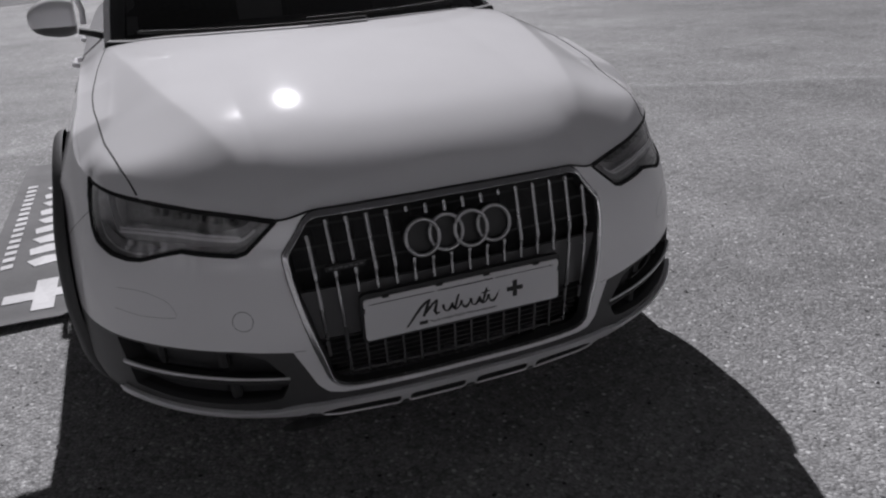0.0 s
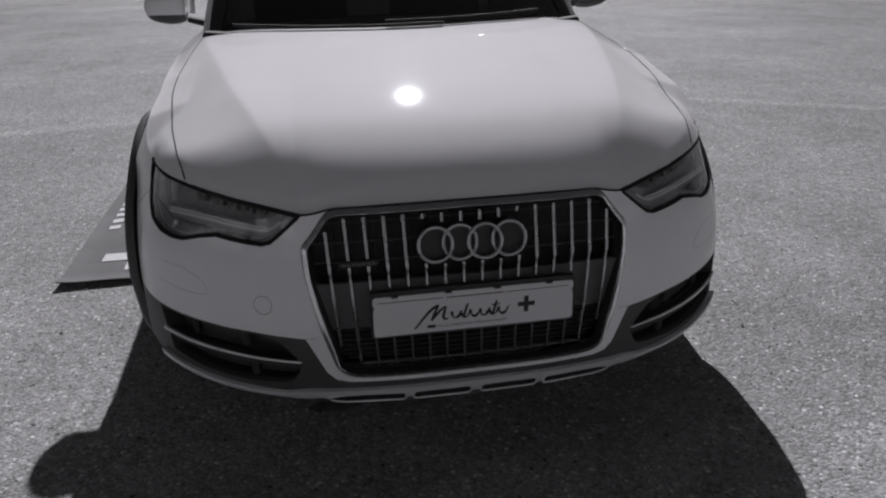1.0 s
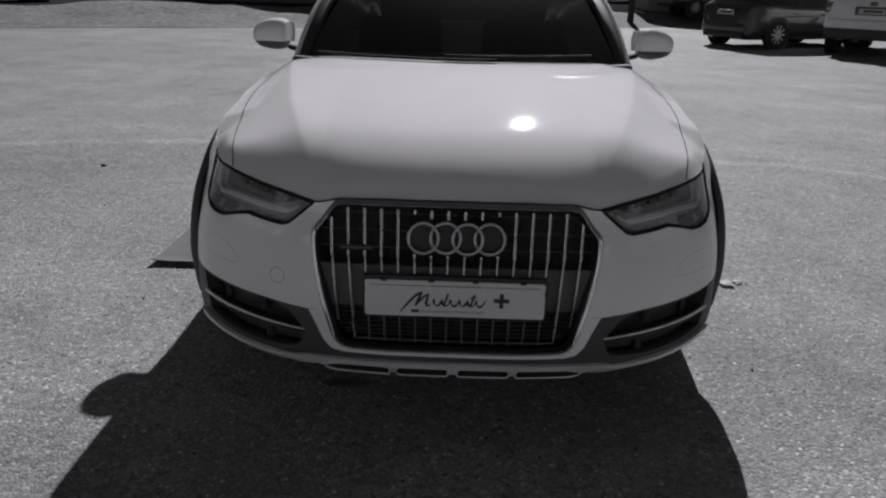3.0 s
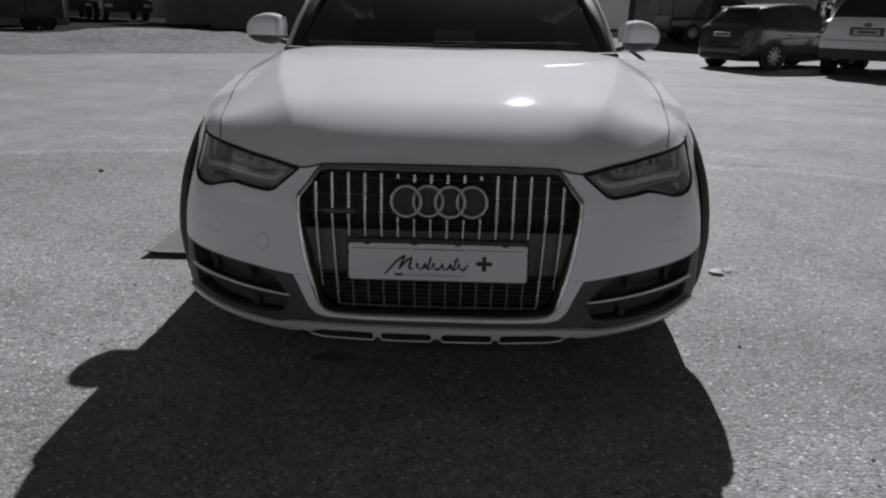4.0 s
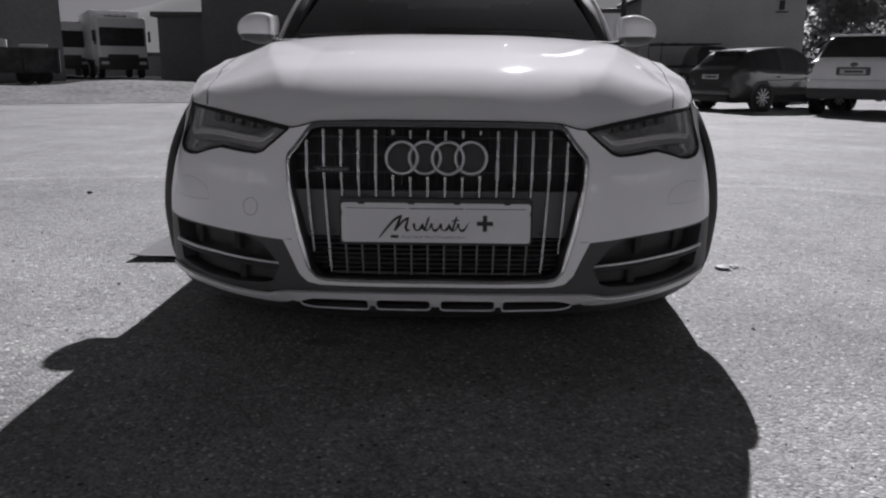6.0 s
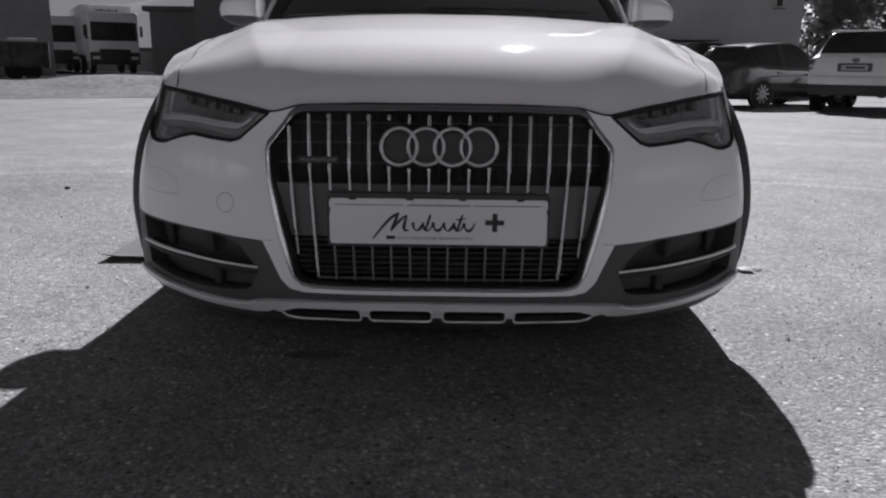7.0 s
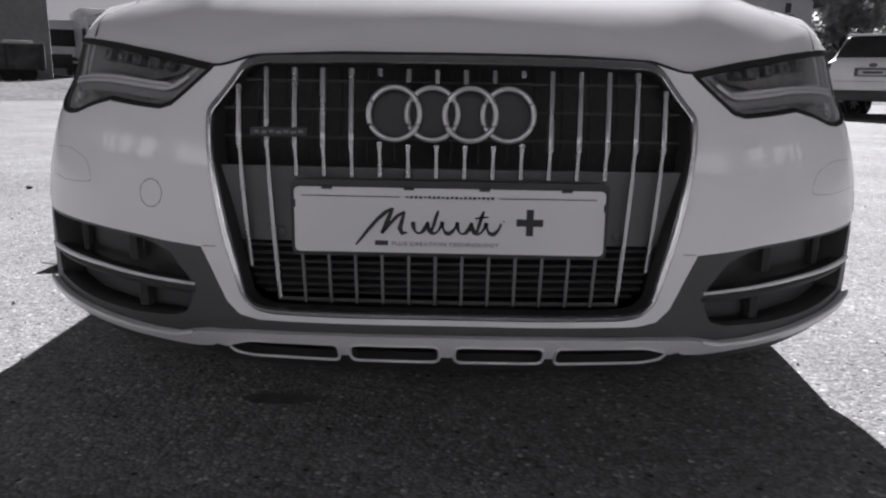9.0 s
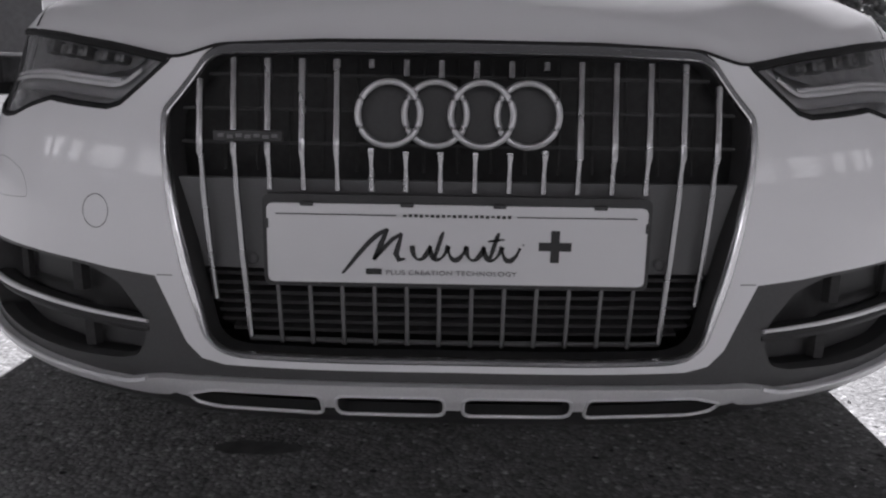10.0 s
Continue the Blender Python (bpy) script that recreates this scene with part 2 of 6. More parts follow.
def rounded(poly, radius=0.012, seg=4):
    """A closed polygon with its corners rounded off."""
    out = []
    n = len(poly)
    for i in range(n):
        p, a, b = Vector(poly[i]), Vector(poly[i - 1]), Vector(poly[(i + 1) % n])
        r = min(radius, (a - p).length * 0.45, (b - p).length * 0.45)
        s, e = p + (a - p).normalized() * r, p + (b - p).normalized() * r
        for k in range(seg + 1):
            t = k / seg
            out.append(tuple((1 - t) ** 2 * s + 2 * t * (1 - t) * p + t * t * e))
    return out


def dense(poly, step=0.012, closed=True):
    out = []
    for i in range(len(poly) if closed else len(poly) - 1):
        a, b = np.array(poly[i]), np.array(poly[(i + 1) % len(poly)])
        k = max(1, int(np.ceil(np.linalg.norm(b - a) / step)))
        out += [tuple(a + (b - a) * j / k) for j in range(k)]
    if not closed:
        out.append(tuple(poly[-1]))
    return out


def inside(poly, x, y):
    """Whether each point (x, y) lies in the polygon."""
    x, y = np.asarray(x), np.asarray(y)
    hit = np.zeros(x.shape, bool)
    for (x0, y0), (x1, y1) in zip(poly, poly[1:] + poly[:1]):
        if y0 != y1:
            hit ^= ((y0 > y) != (y1 > y)) & (x < (x1 - x0) * (y - y0) / (y1 - y0) + x0)
    return hit


# ---- ground ----
def build_ground():
    bm = bmesh.new()
    xs = [-900, -300, -120] + [x * 4.0 for x in range(-15, 16)] + [120, 300, 900]
    ys = [-700, -200, -60] + [y * 4.0 for y in range(-6, 18)] + [120, 300, 1500]
    grid = [[bm.verts.new((x, y, 0)) for x in xs] for y in ys]
    for j in range(len(ys) - 1):
        for i in range(len(xs) - 1):
            bm.faces.new((grid[j][i], grid[j][i + 1], grid[j + 1][i + 1], grid[j + 1][i]))
    return tagged(part("ground", bm, M_ASPHALT), "pale worn asphalt yard with dust and loose grit", "ground", kind="structure")


build_ground()


# ---- the white estate car: shape of its shell ----
# Half of the plan outline at bumper height, from the middle of the nose to the middle of the tail.
PLAN = np.array([(0, -.013), (.2, -.008), (.35, .013), (.437, .040), (.508, .066), (.589, .101), (.66, .142), (.742, .209), (.814, .291), (.865, .38),
                 (.899, .478), (.923, .60), (.937, .78), (.942, 1.0), (.949, 1.4), (.957, 2.6), (.948, 3.7), (.915, 4.25), (.86, 4.68), (.70, 4.87), (.4, 4.93), (0, 4.94)])
# How far the wall leans inwards at each height.
LEAN_IN = np.array([(.10, .36), (.14, .22), (.17, .11), (.20, .044), (.24, .010), (.262, -.002), (.28, -.006), (.43, -.006), (.50, -.001), (.55, .007), (.60, .019), (.635, .030), (.66, .042), (.70, .058),
                    (.72, .065), (.745, .072), (.775, .082), (.81, .089), (.87, .098), (.95, .112), (1.05, .15)])
# Height of the upper edge of the wall (hood edge, headlight top, shoulder) along the outline.
EDGE_TOP = np.array([(0, .752), (.2, .751), (.36, .745), (.439, .726), (.5, .737), (.564, .748), (.70, .764), (.833, .775), (.95, .779), (1.1, .786), (1.2, .816), (1.32, .866),
                     (1.6, .922), (1.95, .945), (2.6, .94), (6.0, .97)])


def smooth_curve(points, per=24):
    q = np.vstack([[-points[1, 0], points[1, 1]], points, [-points[-2, 0], points[-2, 1]]])
    out = []
    for i in range(1, len(q) - 2):
        a, b, c, d = q[i - 1:i + 3]
        for t in np.linspace(0, 1, per, endpoint=False):
            out.append(.5 * (2 * b + (c - a) * t + (2 * a - 5 * b + 4 * c - d) * t * t + (3 * b - a - 3 * c + d) * t ** 3))
    return np.array(out + [q[-2]])


CURVE = smooth_curve(PLAN)
ALONG = np.r_[0, np.cumsum(np.hypot(*np.diff(CURVE, axis=0).T))]
_t = np.gradient(CURVE, ALONG, axis=0)
_t /= np.linalg.norm(_t, axis=1)[:, None]
INWARD = np.c_[-_t[:, 1], _t[:, 0]]


def along_at_y(y):
    """Length along the outline at which the flank reaches y."""
    return float(np.interp(y, CURVE[:, 1], ALONG))


def soft_interp(x, table, width=0.03):
    w = np.linspace(-1, 1, 7) * width
    return sum(np.interp(np.asarray(x) + d, table[:, 0], table[:, 1]) for d in w) / 7


def edge_top(s):
    return soft_interp(np.abs(s), EDGE_TOP, 0.015)


def wall(s, z, out=0.0):
    """Points of the car's wall, at s along its outline (minus on the car's right) and height z, moved out along its normal in plan."""
    s, z = np.asarray(s, float), np.asarray(z, float)
    a = np.abs(s)
    full = np.interp(a, [1.1, 1.32], [0, .65]) * np.interp(z, [.38, .44, .74, .9], [0, 1, 1, 0])
    lean = soft_interp(z, LEAN_IN, 0.02) * (1 - full) - out
    x = np.interp(a, ALONG, CURVE[:, 0]) + np.interp(a, ALONG, INWARD[:, 0]) * lean
    y = np.interp(a, ALONG, CURVE[:, 1]) + np.interp(a, ALONG, INWARD[:, 1]) * lean
    return np.stack([np.sign(s) * x, y, z + 0 * x], -1)


def wall_normal(s, z):
    e = 0.006
    du = wall(np.asarray(s) + e, z) - wall(np.asarray(s) - e, z)
    dv = wall(s, np.asarray(z) + e) - wall(s, np.asarray(z) - e)
    n = np.cross(du, dv)
    return n / np.linalg.norm(n, axis=-1, keepdims=True)


AXLE_Y, AXLE_Z, ARCH_R = 0.96, 0.36, 0.405
S_AXLE, S_END = along_at_y(AXLE_Y), along_at_y(1.46)
REAR_AXLE_Y = AXLE_Y + 2.905


def both(poly):
    return poly, [(-s, z) for s, z in poly][::-1]


_hs = np.linspace(.446, 1.115, 20)
HEADLAMP = [(float(s), float(edge_top(s)) - .003) for s in _hs] + [(1.108, .742), (1.085, .710), (1.05, .681), (1.0, .655), (.92, .638), (.855, .634), (.81, .637), (.747, .653), (.69, .664), (.61, .657), (.547, .653), (.524, .659), (.479, .697)]
FRAME_OUT = [(.345, .746), (.366, .741), (.384, .730), (.4375, .658), (.439, .645), (.429, .592), (.387, .435), (.357, .338), (.335, .318), (.305, .312), (.18, .312)]
FRAME_OUT = [(0, .751), (.19, .750)] + FRAME_OUT + [(0, .313)]
CLAD_TOP = [(1.6, .45), (.93, .438), (.786, .437), (.68, .435), (.58, .430), (.517, .424), (.436, .42)]
CLAD_IN = [(.412, .376), (.387, .327), (.363, .305), (.328, .298), (.18, .299), (0, .30)]
CLADDING = CLAD_TOP + CLAD_IN + [(0, .10), (1.6, .10)]
RECESS = rounded([(.915, .432), (.67, .4305), (.56, .423), (.505, .405), (.462, .358), (.458, .325), (.476, .294), (.51, .285), (.6, .281), (.737, .288), (.875, .305)], .009, 3)
SKID_TOP = [(0, .281), (.2, .280), (.35, .275), (.43, .268), (.457, .262), (.495, .251), (.55, .250), (.6, .253), (.72, .265), (.83, .276), (.93, .287)]
SKID_LOW = [(.93, .271), (.83, .259), (.71, .247), (.6, .236), (.52, .231), (.465, .231), (.43, .236), (.405, .248), (.36, .2605), (.2, .2655), (0, .2675)]
GUARD_BODY = SKID_LOW[5:] + [(0, .200), (.44, .200)]
SLOT_A = rounded([(.187, .2275), (.187, .2635), (.345, .2605), (.391, .246), (.383, .231), (.35, .225)], .012, 4)
SLOT_B = rounded([(.013, .2285), (.013, .2645), (.167, .2640), (.167, .2285)], .014, 4)
ARCH = [(S_AXLE + ARCH_R * math.cos(a), AXLE_Z + ARCH_R * math.sin(a)) for a in np.linspace(0, math.tau, 60, endpoint=False)]


def mirrored_loop(half):
    """A loop across the middle, from its half with s from 0 to 0."""
    return half + [(-s, z) for s, z in half[::-1] if s > 1e-6]


# Triangles of the whole wall, from the nose to behind the front wheels, that respect every outline.
def triangulate():
    loops = []
    for poly in (HEADLAMP, RECESS, SLOT_A, SLOT_B, ARCH):
        loops += [(dense(p), True) for p in both(poly)]
    loops += [(dense(mirrored_loop(FRAME_OUT)), True)]
    for line in (CLAD_TOP + CLAD_IN, SKID_TOP, SKID_LOW, [(1.083, .714), (1.16, .66), (1.25, .60)], [(.44, .2355), (.44, .200), (0, .200)], [(.40, .241), (0, .241)]):
        loops += [(dense(p, closed=False), False) for p in (line, [(-s, z) for s, z in line])]
    ss = np.linspace(-S_END, S_END, 221)
    top = [(float(s), float(edge_top(s))) for s in ss]
    loops += [(top, False)]
    outer = [(-S_END, .10)] + top + [(S_END, .10)]
    verts, edges = [], []
    for loop, closed in loops:
        k = len(verts)
        verts += [tuple(p) for p in loop]
        edges += [(k + i, k + i + 1) for i in range(len(loop) - 1)] + ([(k + len(loop) - 1, k)] if closed else [])
    fixed = np.array(verts)
    for z in np.arange(.10, .92, .02):
        for s in ss[::1]:
            if z < edge_top(s) - .006 and np.min(np.hypot(fixed[:, 0] - s, fixed[:, 1] - z)) > .0085:
                verts.append((float(s), float(z)))
    from mathutils import geometry
    v, _, f, *_ = geometry.delaunay_2d_cdt([Vector(p) for p in verts], edges, [], 0, 1e-5)
    v = np.array([tuple(p) for p in v])
    f = np.array([tuple(t) for t in f])
    c = v[f].mean(1)
    keep = inside(outer, c[:, 0], c[:, 1])
    return v, f[keep], c[keep]


WV, WF, WC = triangulate()
_a, _z = np.abs(WC[:, 0]), WC[:, 1]
IN_ARCH, IN_LAMP, IN_FRAME = inside(ARCH, _a, _z), inside(HEADLAMP, _a, _z), inside(FRAME_OUT, _a, _z)
IN_CLAD, IN_RECESS = inside(CLADDING, _a, _z), inside(RECESS, _a, _z)
IN_SKID, IN_SLOT = inside(SKID_TOP + SKID_LOW, _a, _z), inside(SLOT_A, _a, _z) | inside(SLOT_B, _a, _z)
IN_BODY = inside(GUARD_BODY, _a, _z)
IN_SKID |= IN_BODY & (_z > .241)
IN_BODY &= ~IN_SKID
REARWARD = (_a > S_AXLE) | ((_z > .60) & (_a > np.interp(_z, [.60, .66, .714, .80], [1.25, 1.16, 1.083, 1.05])))


def panel(name, pick, mat, parent, label="", out=0.0, thick=0.012):
    """Part of the wall as a panel, its rims turned inwards."""
    faces = WF[pick]
    used = np.unique(faces)
    index = {int(u): i for i, u in enumerate(used)}
    s, z = WV[used, 0], WV[used, 1]
    verts = [*wall(s, z, out)]
    normals = [*wall_normal(s, z)]
    tris = [tuple(index[int(i)] for i in f) for f in faces]
    count = {}
    for t in tris:
        for a, b in zip(t, t[1:] + t[:1]):
            count[(a, b)] = 1
    for (a, b) in list(count):
        if (b, a) not in count:
            p, q = np.array(verts[a]), np.array(verts[b])
            na, nb = np.array(normals[a]), np.array(normals[b])
            side = np.cross(q - p, na)
            side /= max(1e-9, np.linalg.norm(side))
            k = len(verts)
            verts += [p, q, q - nb * thick, p - na * thick]
            normals += [side, side, side, side]
            tris.append((k + 1, k, k + 3, k + 2))
    return raw(name, verts, tris, mat, parent, label, normals)


def on_wall(loop, out=0.0):
    a = np.array(loop)
    return wall(a[:, 0], a[:, 1], out)


def normals_on(loop):
    a = np.array(loop)
    return wall_normal(a[:, 0], a[:, 1])


# Hood and wing tops: a cap over the wall.
_hm = np.array([(-.1, .66), (0, .725), (.05, .757), (.1, .793), (.15, .828), (.2, .855), (.29, .891), (.395, .918), (.565, .950), (.9, 1.000), (1.13, 1.026), (1.3, 1.038), (1.6, 1.05)])
HOOD_MID = smooth_curve(np.c_[_hm[:, 0], _hm[:, 1]][1:], 12)
HOOD_MID = np.vstack([_hm[:1], HOOD_MID])


HOOD_FALL = np.array([(0, .0), (.3, .0), (.5, .07), (.7, .10), (1.0, .09), (1.35, .10), (1.6, .13)])
HOOD_DROP = np.array([(0, .05), (.2, .10), (.3, .17), (.4, .25), (.6, .29), (1.5, .29)])
HOOD_RIDGE = np.array([(.10, .0), (.22, .005), (.4, .005), (1.0, .004), (1.4, .001)])
HOOD_CREASE = np.array([(0, .37), (.19, .442), (.29, .480), (.34, .502), (.47, .540), (.61, .583), (.77, .622), (1.1, .692), (1.3, .725), (1.7, .77)])


def crown(x, y):
    """Height of the hood before its edges round off."""
    mid = soft_interp(y - .36 * np.minimum(np.abs(x), .42) ** 2, HOOD_MID, .035)
    fall = soft_interp(y, HOOD_FALL, .06)
    over = np.abs(x) - soft_interp(y, HOOD_CREASE, .03)
    ridge = soft_interp(y, HOOD_RIDGE, .08)
    inner = ridge * np.exp(-(np.minimum(over, 0) / .10) ** 2)
    return mid - fall * x ** 4 - .02 * x * x + inner


def flank_drop(x, y):
    """How far the hood falls away outside its crease."""
    over = np.abs(x) - soft_interp(y, HOOD_CREASE, .03)
    return soft_interp(y, HOOD_DROP, .05) * .5 * (over + np.sqrt(over * over + .004 ** 2))


def lesser(a, b, soft):
    """The lower of two heights, rounded where they meet."""
    return .5 * (a + b - np.sqrt((a - b) ** 2 + soft * soft))


CAP_S = np.linspace(-S_END, S_END, 561)
CAP_Q = np.linspace(0, 1, 120) ** 1.7


def build_cap():
    e = wall(CAP_S, edge_top(CAP_S))
    target_y = .30 + 1.16 * (np.abs(CAP_S) / S_END) ** 1.35
    reach = np.interp(np.abs(CAP_S), [0, .3, .45, .7, 1.0, 1.4, S_END], [.08, .08, .05, .03, .045, .065, .065])
    verts = []
    half = CAP_S >= 0
    edge_y = lambda x: np.interp(np.abs(x), e[half, 0], e[half, 1])  # noqa: E731
    edge_z = lambda x: np.interp(np.abs(x), e[half, 0], e[half, 2])  # noqa: E731
    for q in CAP_Q:
        x, y = e[:, 0] * (1 - q), e[:, 1] * (1 - q) + target_y * q
        d = np.hypot(x - e[:, 0], y - e[:, 1])
        f = np.sqrt(np.clip(1 - (1 - np.minimum(d / reach, 1)) ** 2, 0, 1))
        # the nose of the hood rises steeply over the lamps and rolls over into the top
        side = np.clip((np.abs(x) - .16) / .26, 0, 1)
        steep = np.interp(np.abs(x), [.3, .45, .6, .7], [1.1, .86, .80, .80])
        nose = edge_z(x) + flank_drop(x, edge_y(x)) + .012 + steep * (y - edge_y(x)) + .12 * (1 - side * side * (3 - 2 * side))
        top = lesser(crown(x, y), nose, .03) - flank_drop(x, y)
        least = e[:, 2] + .25 * np.minimum(d, .10)
        top = .5 * (top + least + np.sqrt((top - least) ** 2 + .01 ** 2))
        verts.append(np.stack([x, y, e[:, 2] + (top - e[:, 2]) * f], -1))
    v = np.concatenate(verts)
    m = len(CAP_S)
    i, j = np.meshgrid(np.arange(m - 1), np.arange(len(CAP_Q) - 1))
    k = (j * m + i).ravel()
    f = np.stack([k, k + 1, k + m + 1, k + m], -1)
    n = np.zeros_like(v)
    fn = np.cross(v[f[:, 2]] - v[f[:, 0]], v[f[:, 3]] - v[f[:, 1]])
    for c in range(4):
        np.add.at(n, f[:, c], fn)
    n /= np.maximum(1e-12, np.linalg.norm(n, axis=1))[:, None]
    n[n[:, 2] < 0] *= -1
    return v, f, n


CAP_V, CAP_F, CAP_N = build_cap()
HOOD_SIDE = [(.65, .10), (.69, .235), (.735, .40), (.768, .58), (.79, .80), (.792, .90), (.775, 1.15), (.742, 1.40), (.74, 1.6)]
_hx, _hy = np.array(HOOD_SIDE).T


def cap_part(name, pick, mat, parent, label=""):
    faces = CAP_F[pick]
    used, inv = np.unique(faces, return_inverse=True)
    return raw(name, CAP_V[used], inv.reshape(faces.shape), mat, parent, label, CAP_N[used])


def cap_height(tree, x, y):
    hit = tree.ray_cast(Vector((x, y, 3)), Vector((0, 0, -1)))
    return hit[0].z if hit[0] else None


# ---- the white estate car: its parts ----
def build_headlamp(car, side):
    lamp = part("headlight", tube([Vector(p) for p in on_wall(dense([(side * s, z) for s, z in HEADLAMP], .01), -.006)], .0072, True, 8,
                                  ups=normals_on(dense([(side * s, z) for s, z in HEADLAMP], .01))), M_BEZEL, car,
                "angular headlight with dark bezel and clear lens")
    flip = (lambda f: f) if side > 0 else (lambda f: f[::-1])
    # dish behind the lens
    loop = dense(HEADLAMP, .012)
    mid = np.mean(np.array(loop), 0)
    rings = [(1.0, -.004), (.985, -.010), (.90, -.018), (.72, -.046), (.4, -.052)]
    verts, faces = [], []
    for k, o in rings:
        q = [(side * (mid[0] + (s - mid[0]) * k), mid[1] + (z - mid[1]) * k) for s, z in loop]
        verts += [*on_wall(q, o)]
    n = len(loop)
    for r in range(len(rings) - 1):
        for i in range(n):
            faces.append(flip((r * n + i, r * n + (i + 1) % n, (r + 1) * n + (i + 1) % n, (r + 1) * n + i)))
    faces.append(flip(tuple((len(rings) - 1) * n + i for i in range(n))))
    raw("bezel_ring", verts[:3 * n], faces[:2 * n], M_LAMP_BAY, lamp, "dark inner bezel")
    raw("lamp_housing", verts, faces[2 * n:], M_LAMP_IN, lamp)

    def band(name, line, width, depth, mat, label=""):
        pts = dense([(side * s, z) for s, z in line], .012, closed=False)
        return part(name, tube(on_wall(pts, depth), width, False, 8, .35, ups=normals_on(pts)), mat, lamp, label)

    low = [(.985, .770), (.945, .715), (.90, .684), (.80, .690), (.70, .689), (.60, .681), (.535, .676), (.50, .700), (.468, .722)]
    band("light_guide", rounded_line(low, .02), .0125, -.018, M_LAMP_BAND, "pale angular light guide")
    band("light_guide_edge", rounded_line([(s, z + .010) for s, z in low[2:-1]], .02), .0040, -.0045, M_LINE, "thin bright trim line")
    band("light_guide_edge", rounded_line([(s, z + .018) for s, z in low[2:-2]], .02), .0030, -.0045, M_LINE, "thin bright trim line")
    cavity = rounded([(.535, .712), (.60, .701), (.74, .712), (.90, .712), (.905, .772), (.72, .764), (.60, .746), (.505, .728)], .008, 3)
    q = dense([(side * s, z) for s, z in cavity], .02)
    v = on_wall(q, -.022)
    mid_v = v.mean(0)
    k = len(q)
    raw("lamp_cavity", [*v, mid_v], [(i, (i + 1) % k, k)[::side] for i in range(k)], M_LAMP_BAY, lamp, "dark module bay")
    for s, z, wd, ht in ((.556, .724, .022, .013), (.598, .728, .030, .016), (.648, .735, .026, .019), (.702, .739, .036, .017), (.768, .746, .030, .023)):
        bm = bmesh.new()
        nrm = Vector(wall_normal(side * s, z))
        box(bm, 0, 0, 0, wd, .02, ht, .004)
        bmesh.ops.create_uvsphere(bm, u_segments=12, v_segments=8, radius=.007, matrix=Matrix.Translation((0, -.008, 0)))
        bmesh.ops.transform(bm, matrix=Matrix.Translation(wall(side * s, z, -.020)) @ nrm.to_track_quat("-Y", "Z").to_matrix().to_4x4(), verts=bm.verts)
        part("led_unit", bm, M_LED, lamp)
    # dark lower lobe with its two small reflectors
    lobe = dense([(side * s, z) for s, z in rounded([(.755, .668), (.80, .652), (.85, .648), (.92, .653), (.985, .672), (1.03, .700), (.97, .690), (.90, .672), (.82, .676)], .008, 3)], .02)
    v = on_wall(lobe, -.015)
    k = len(lobe)
    raw("lower_lobe", [*v, v.mean(0)], [(i, (i + 1) % k, k)[::side] for i in range(k)], M_LAMP_BAY, lamp, "dark lower lobe of the lamp")
    for s, z, r in ((.862, .668, .009), (.872, .657, .007)):
        bm = bmesh.new()
        bmesh.ops.create_uvsphere(bm, u_segments=14, v_segments=8, radius=r, matrix=Matrix.Translation(wall(side * s, z, -.013)))
        part("indicator_reflector", bm, M_LINE, lamp)
    # clear cover, a little inside the rim
    pick = IN_LAMP & (np.sign(WC[:, 0]) == side)
    lens = panel("lens", pick, M_LENS, lamp, "clear polycarbonate lens", -.003, .001)
    lens.visible_shadow = False
    return lamp


def rounded_line(line, radius):
    out = [line[0]]
    for a, p, b in zip(line, line[1:], line[2:]):
        a, p, b = Vector(a), Vector(p), Vector(b)
        r = min(radius, (a - p).length * .45, (b - p).length * .45)
        s, e = p + (a - p).normalized() * r, p + (b - p).normalized() * r
        out += [tuple((1 - t) ** 2 * s + 2 * t * (1 - t) * p + t * t * e) for t in (0, .25, .5, .75, 1)]
    return out + [line[-1]]


def plain(verts_xz, y, depth, mat, name, parent, label=""):
    """A flat plate in the x-z plane, given by its outline, from y back to y + depth."""
    bm = bmesh.new()
    f = [bm.verts.new((x, y, z)) for x, z in verts_xz]
    face = bm.faces.new(f)
    if face.normal.y > 0:
        face.normal_flip()
    face.normal_update()
    got = bmesh.ops.extrude_face_region(bm, geom=[face])
    vs = [g for g in got["geom"] if isinstance(g, bmesh.types.BMVert)]
    bmesh.ops.translate(bm, vec=(0, depth, 0), verts=vs)
    bmesh.ops.recalc_face_normals(bm, faces=bm.faces)
    return part(name, bm, mat, parent, label, sharp=.5)


def grille_y(x, z):
    """Depth of the grille's bars: the upper half leans back from a kink."""
    return .019 + .10 * x * x + np.interp(z, [.32, .59, .74], [.0, -.004, .040])


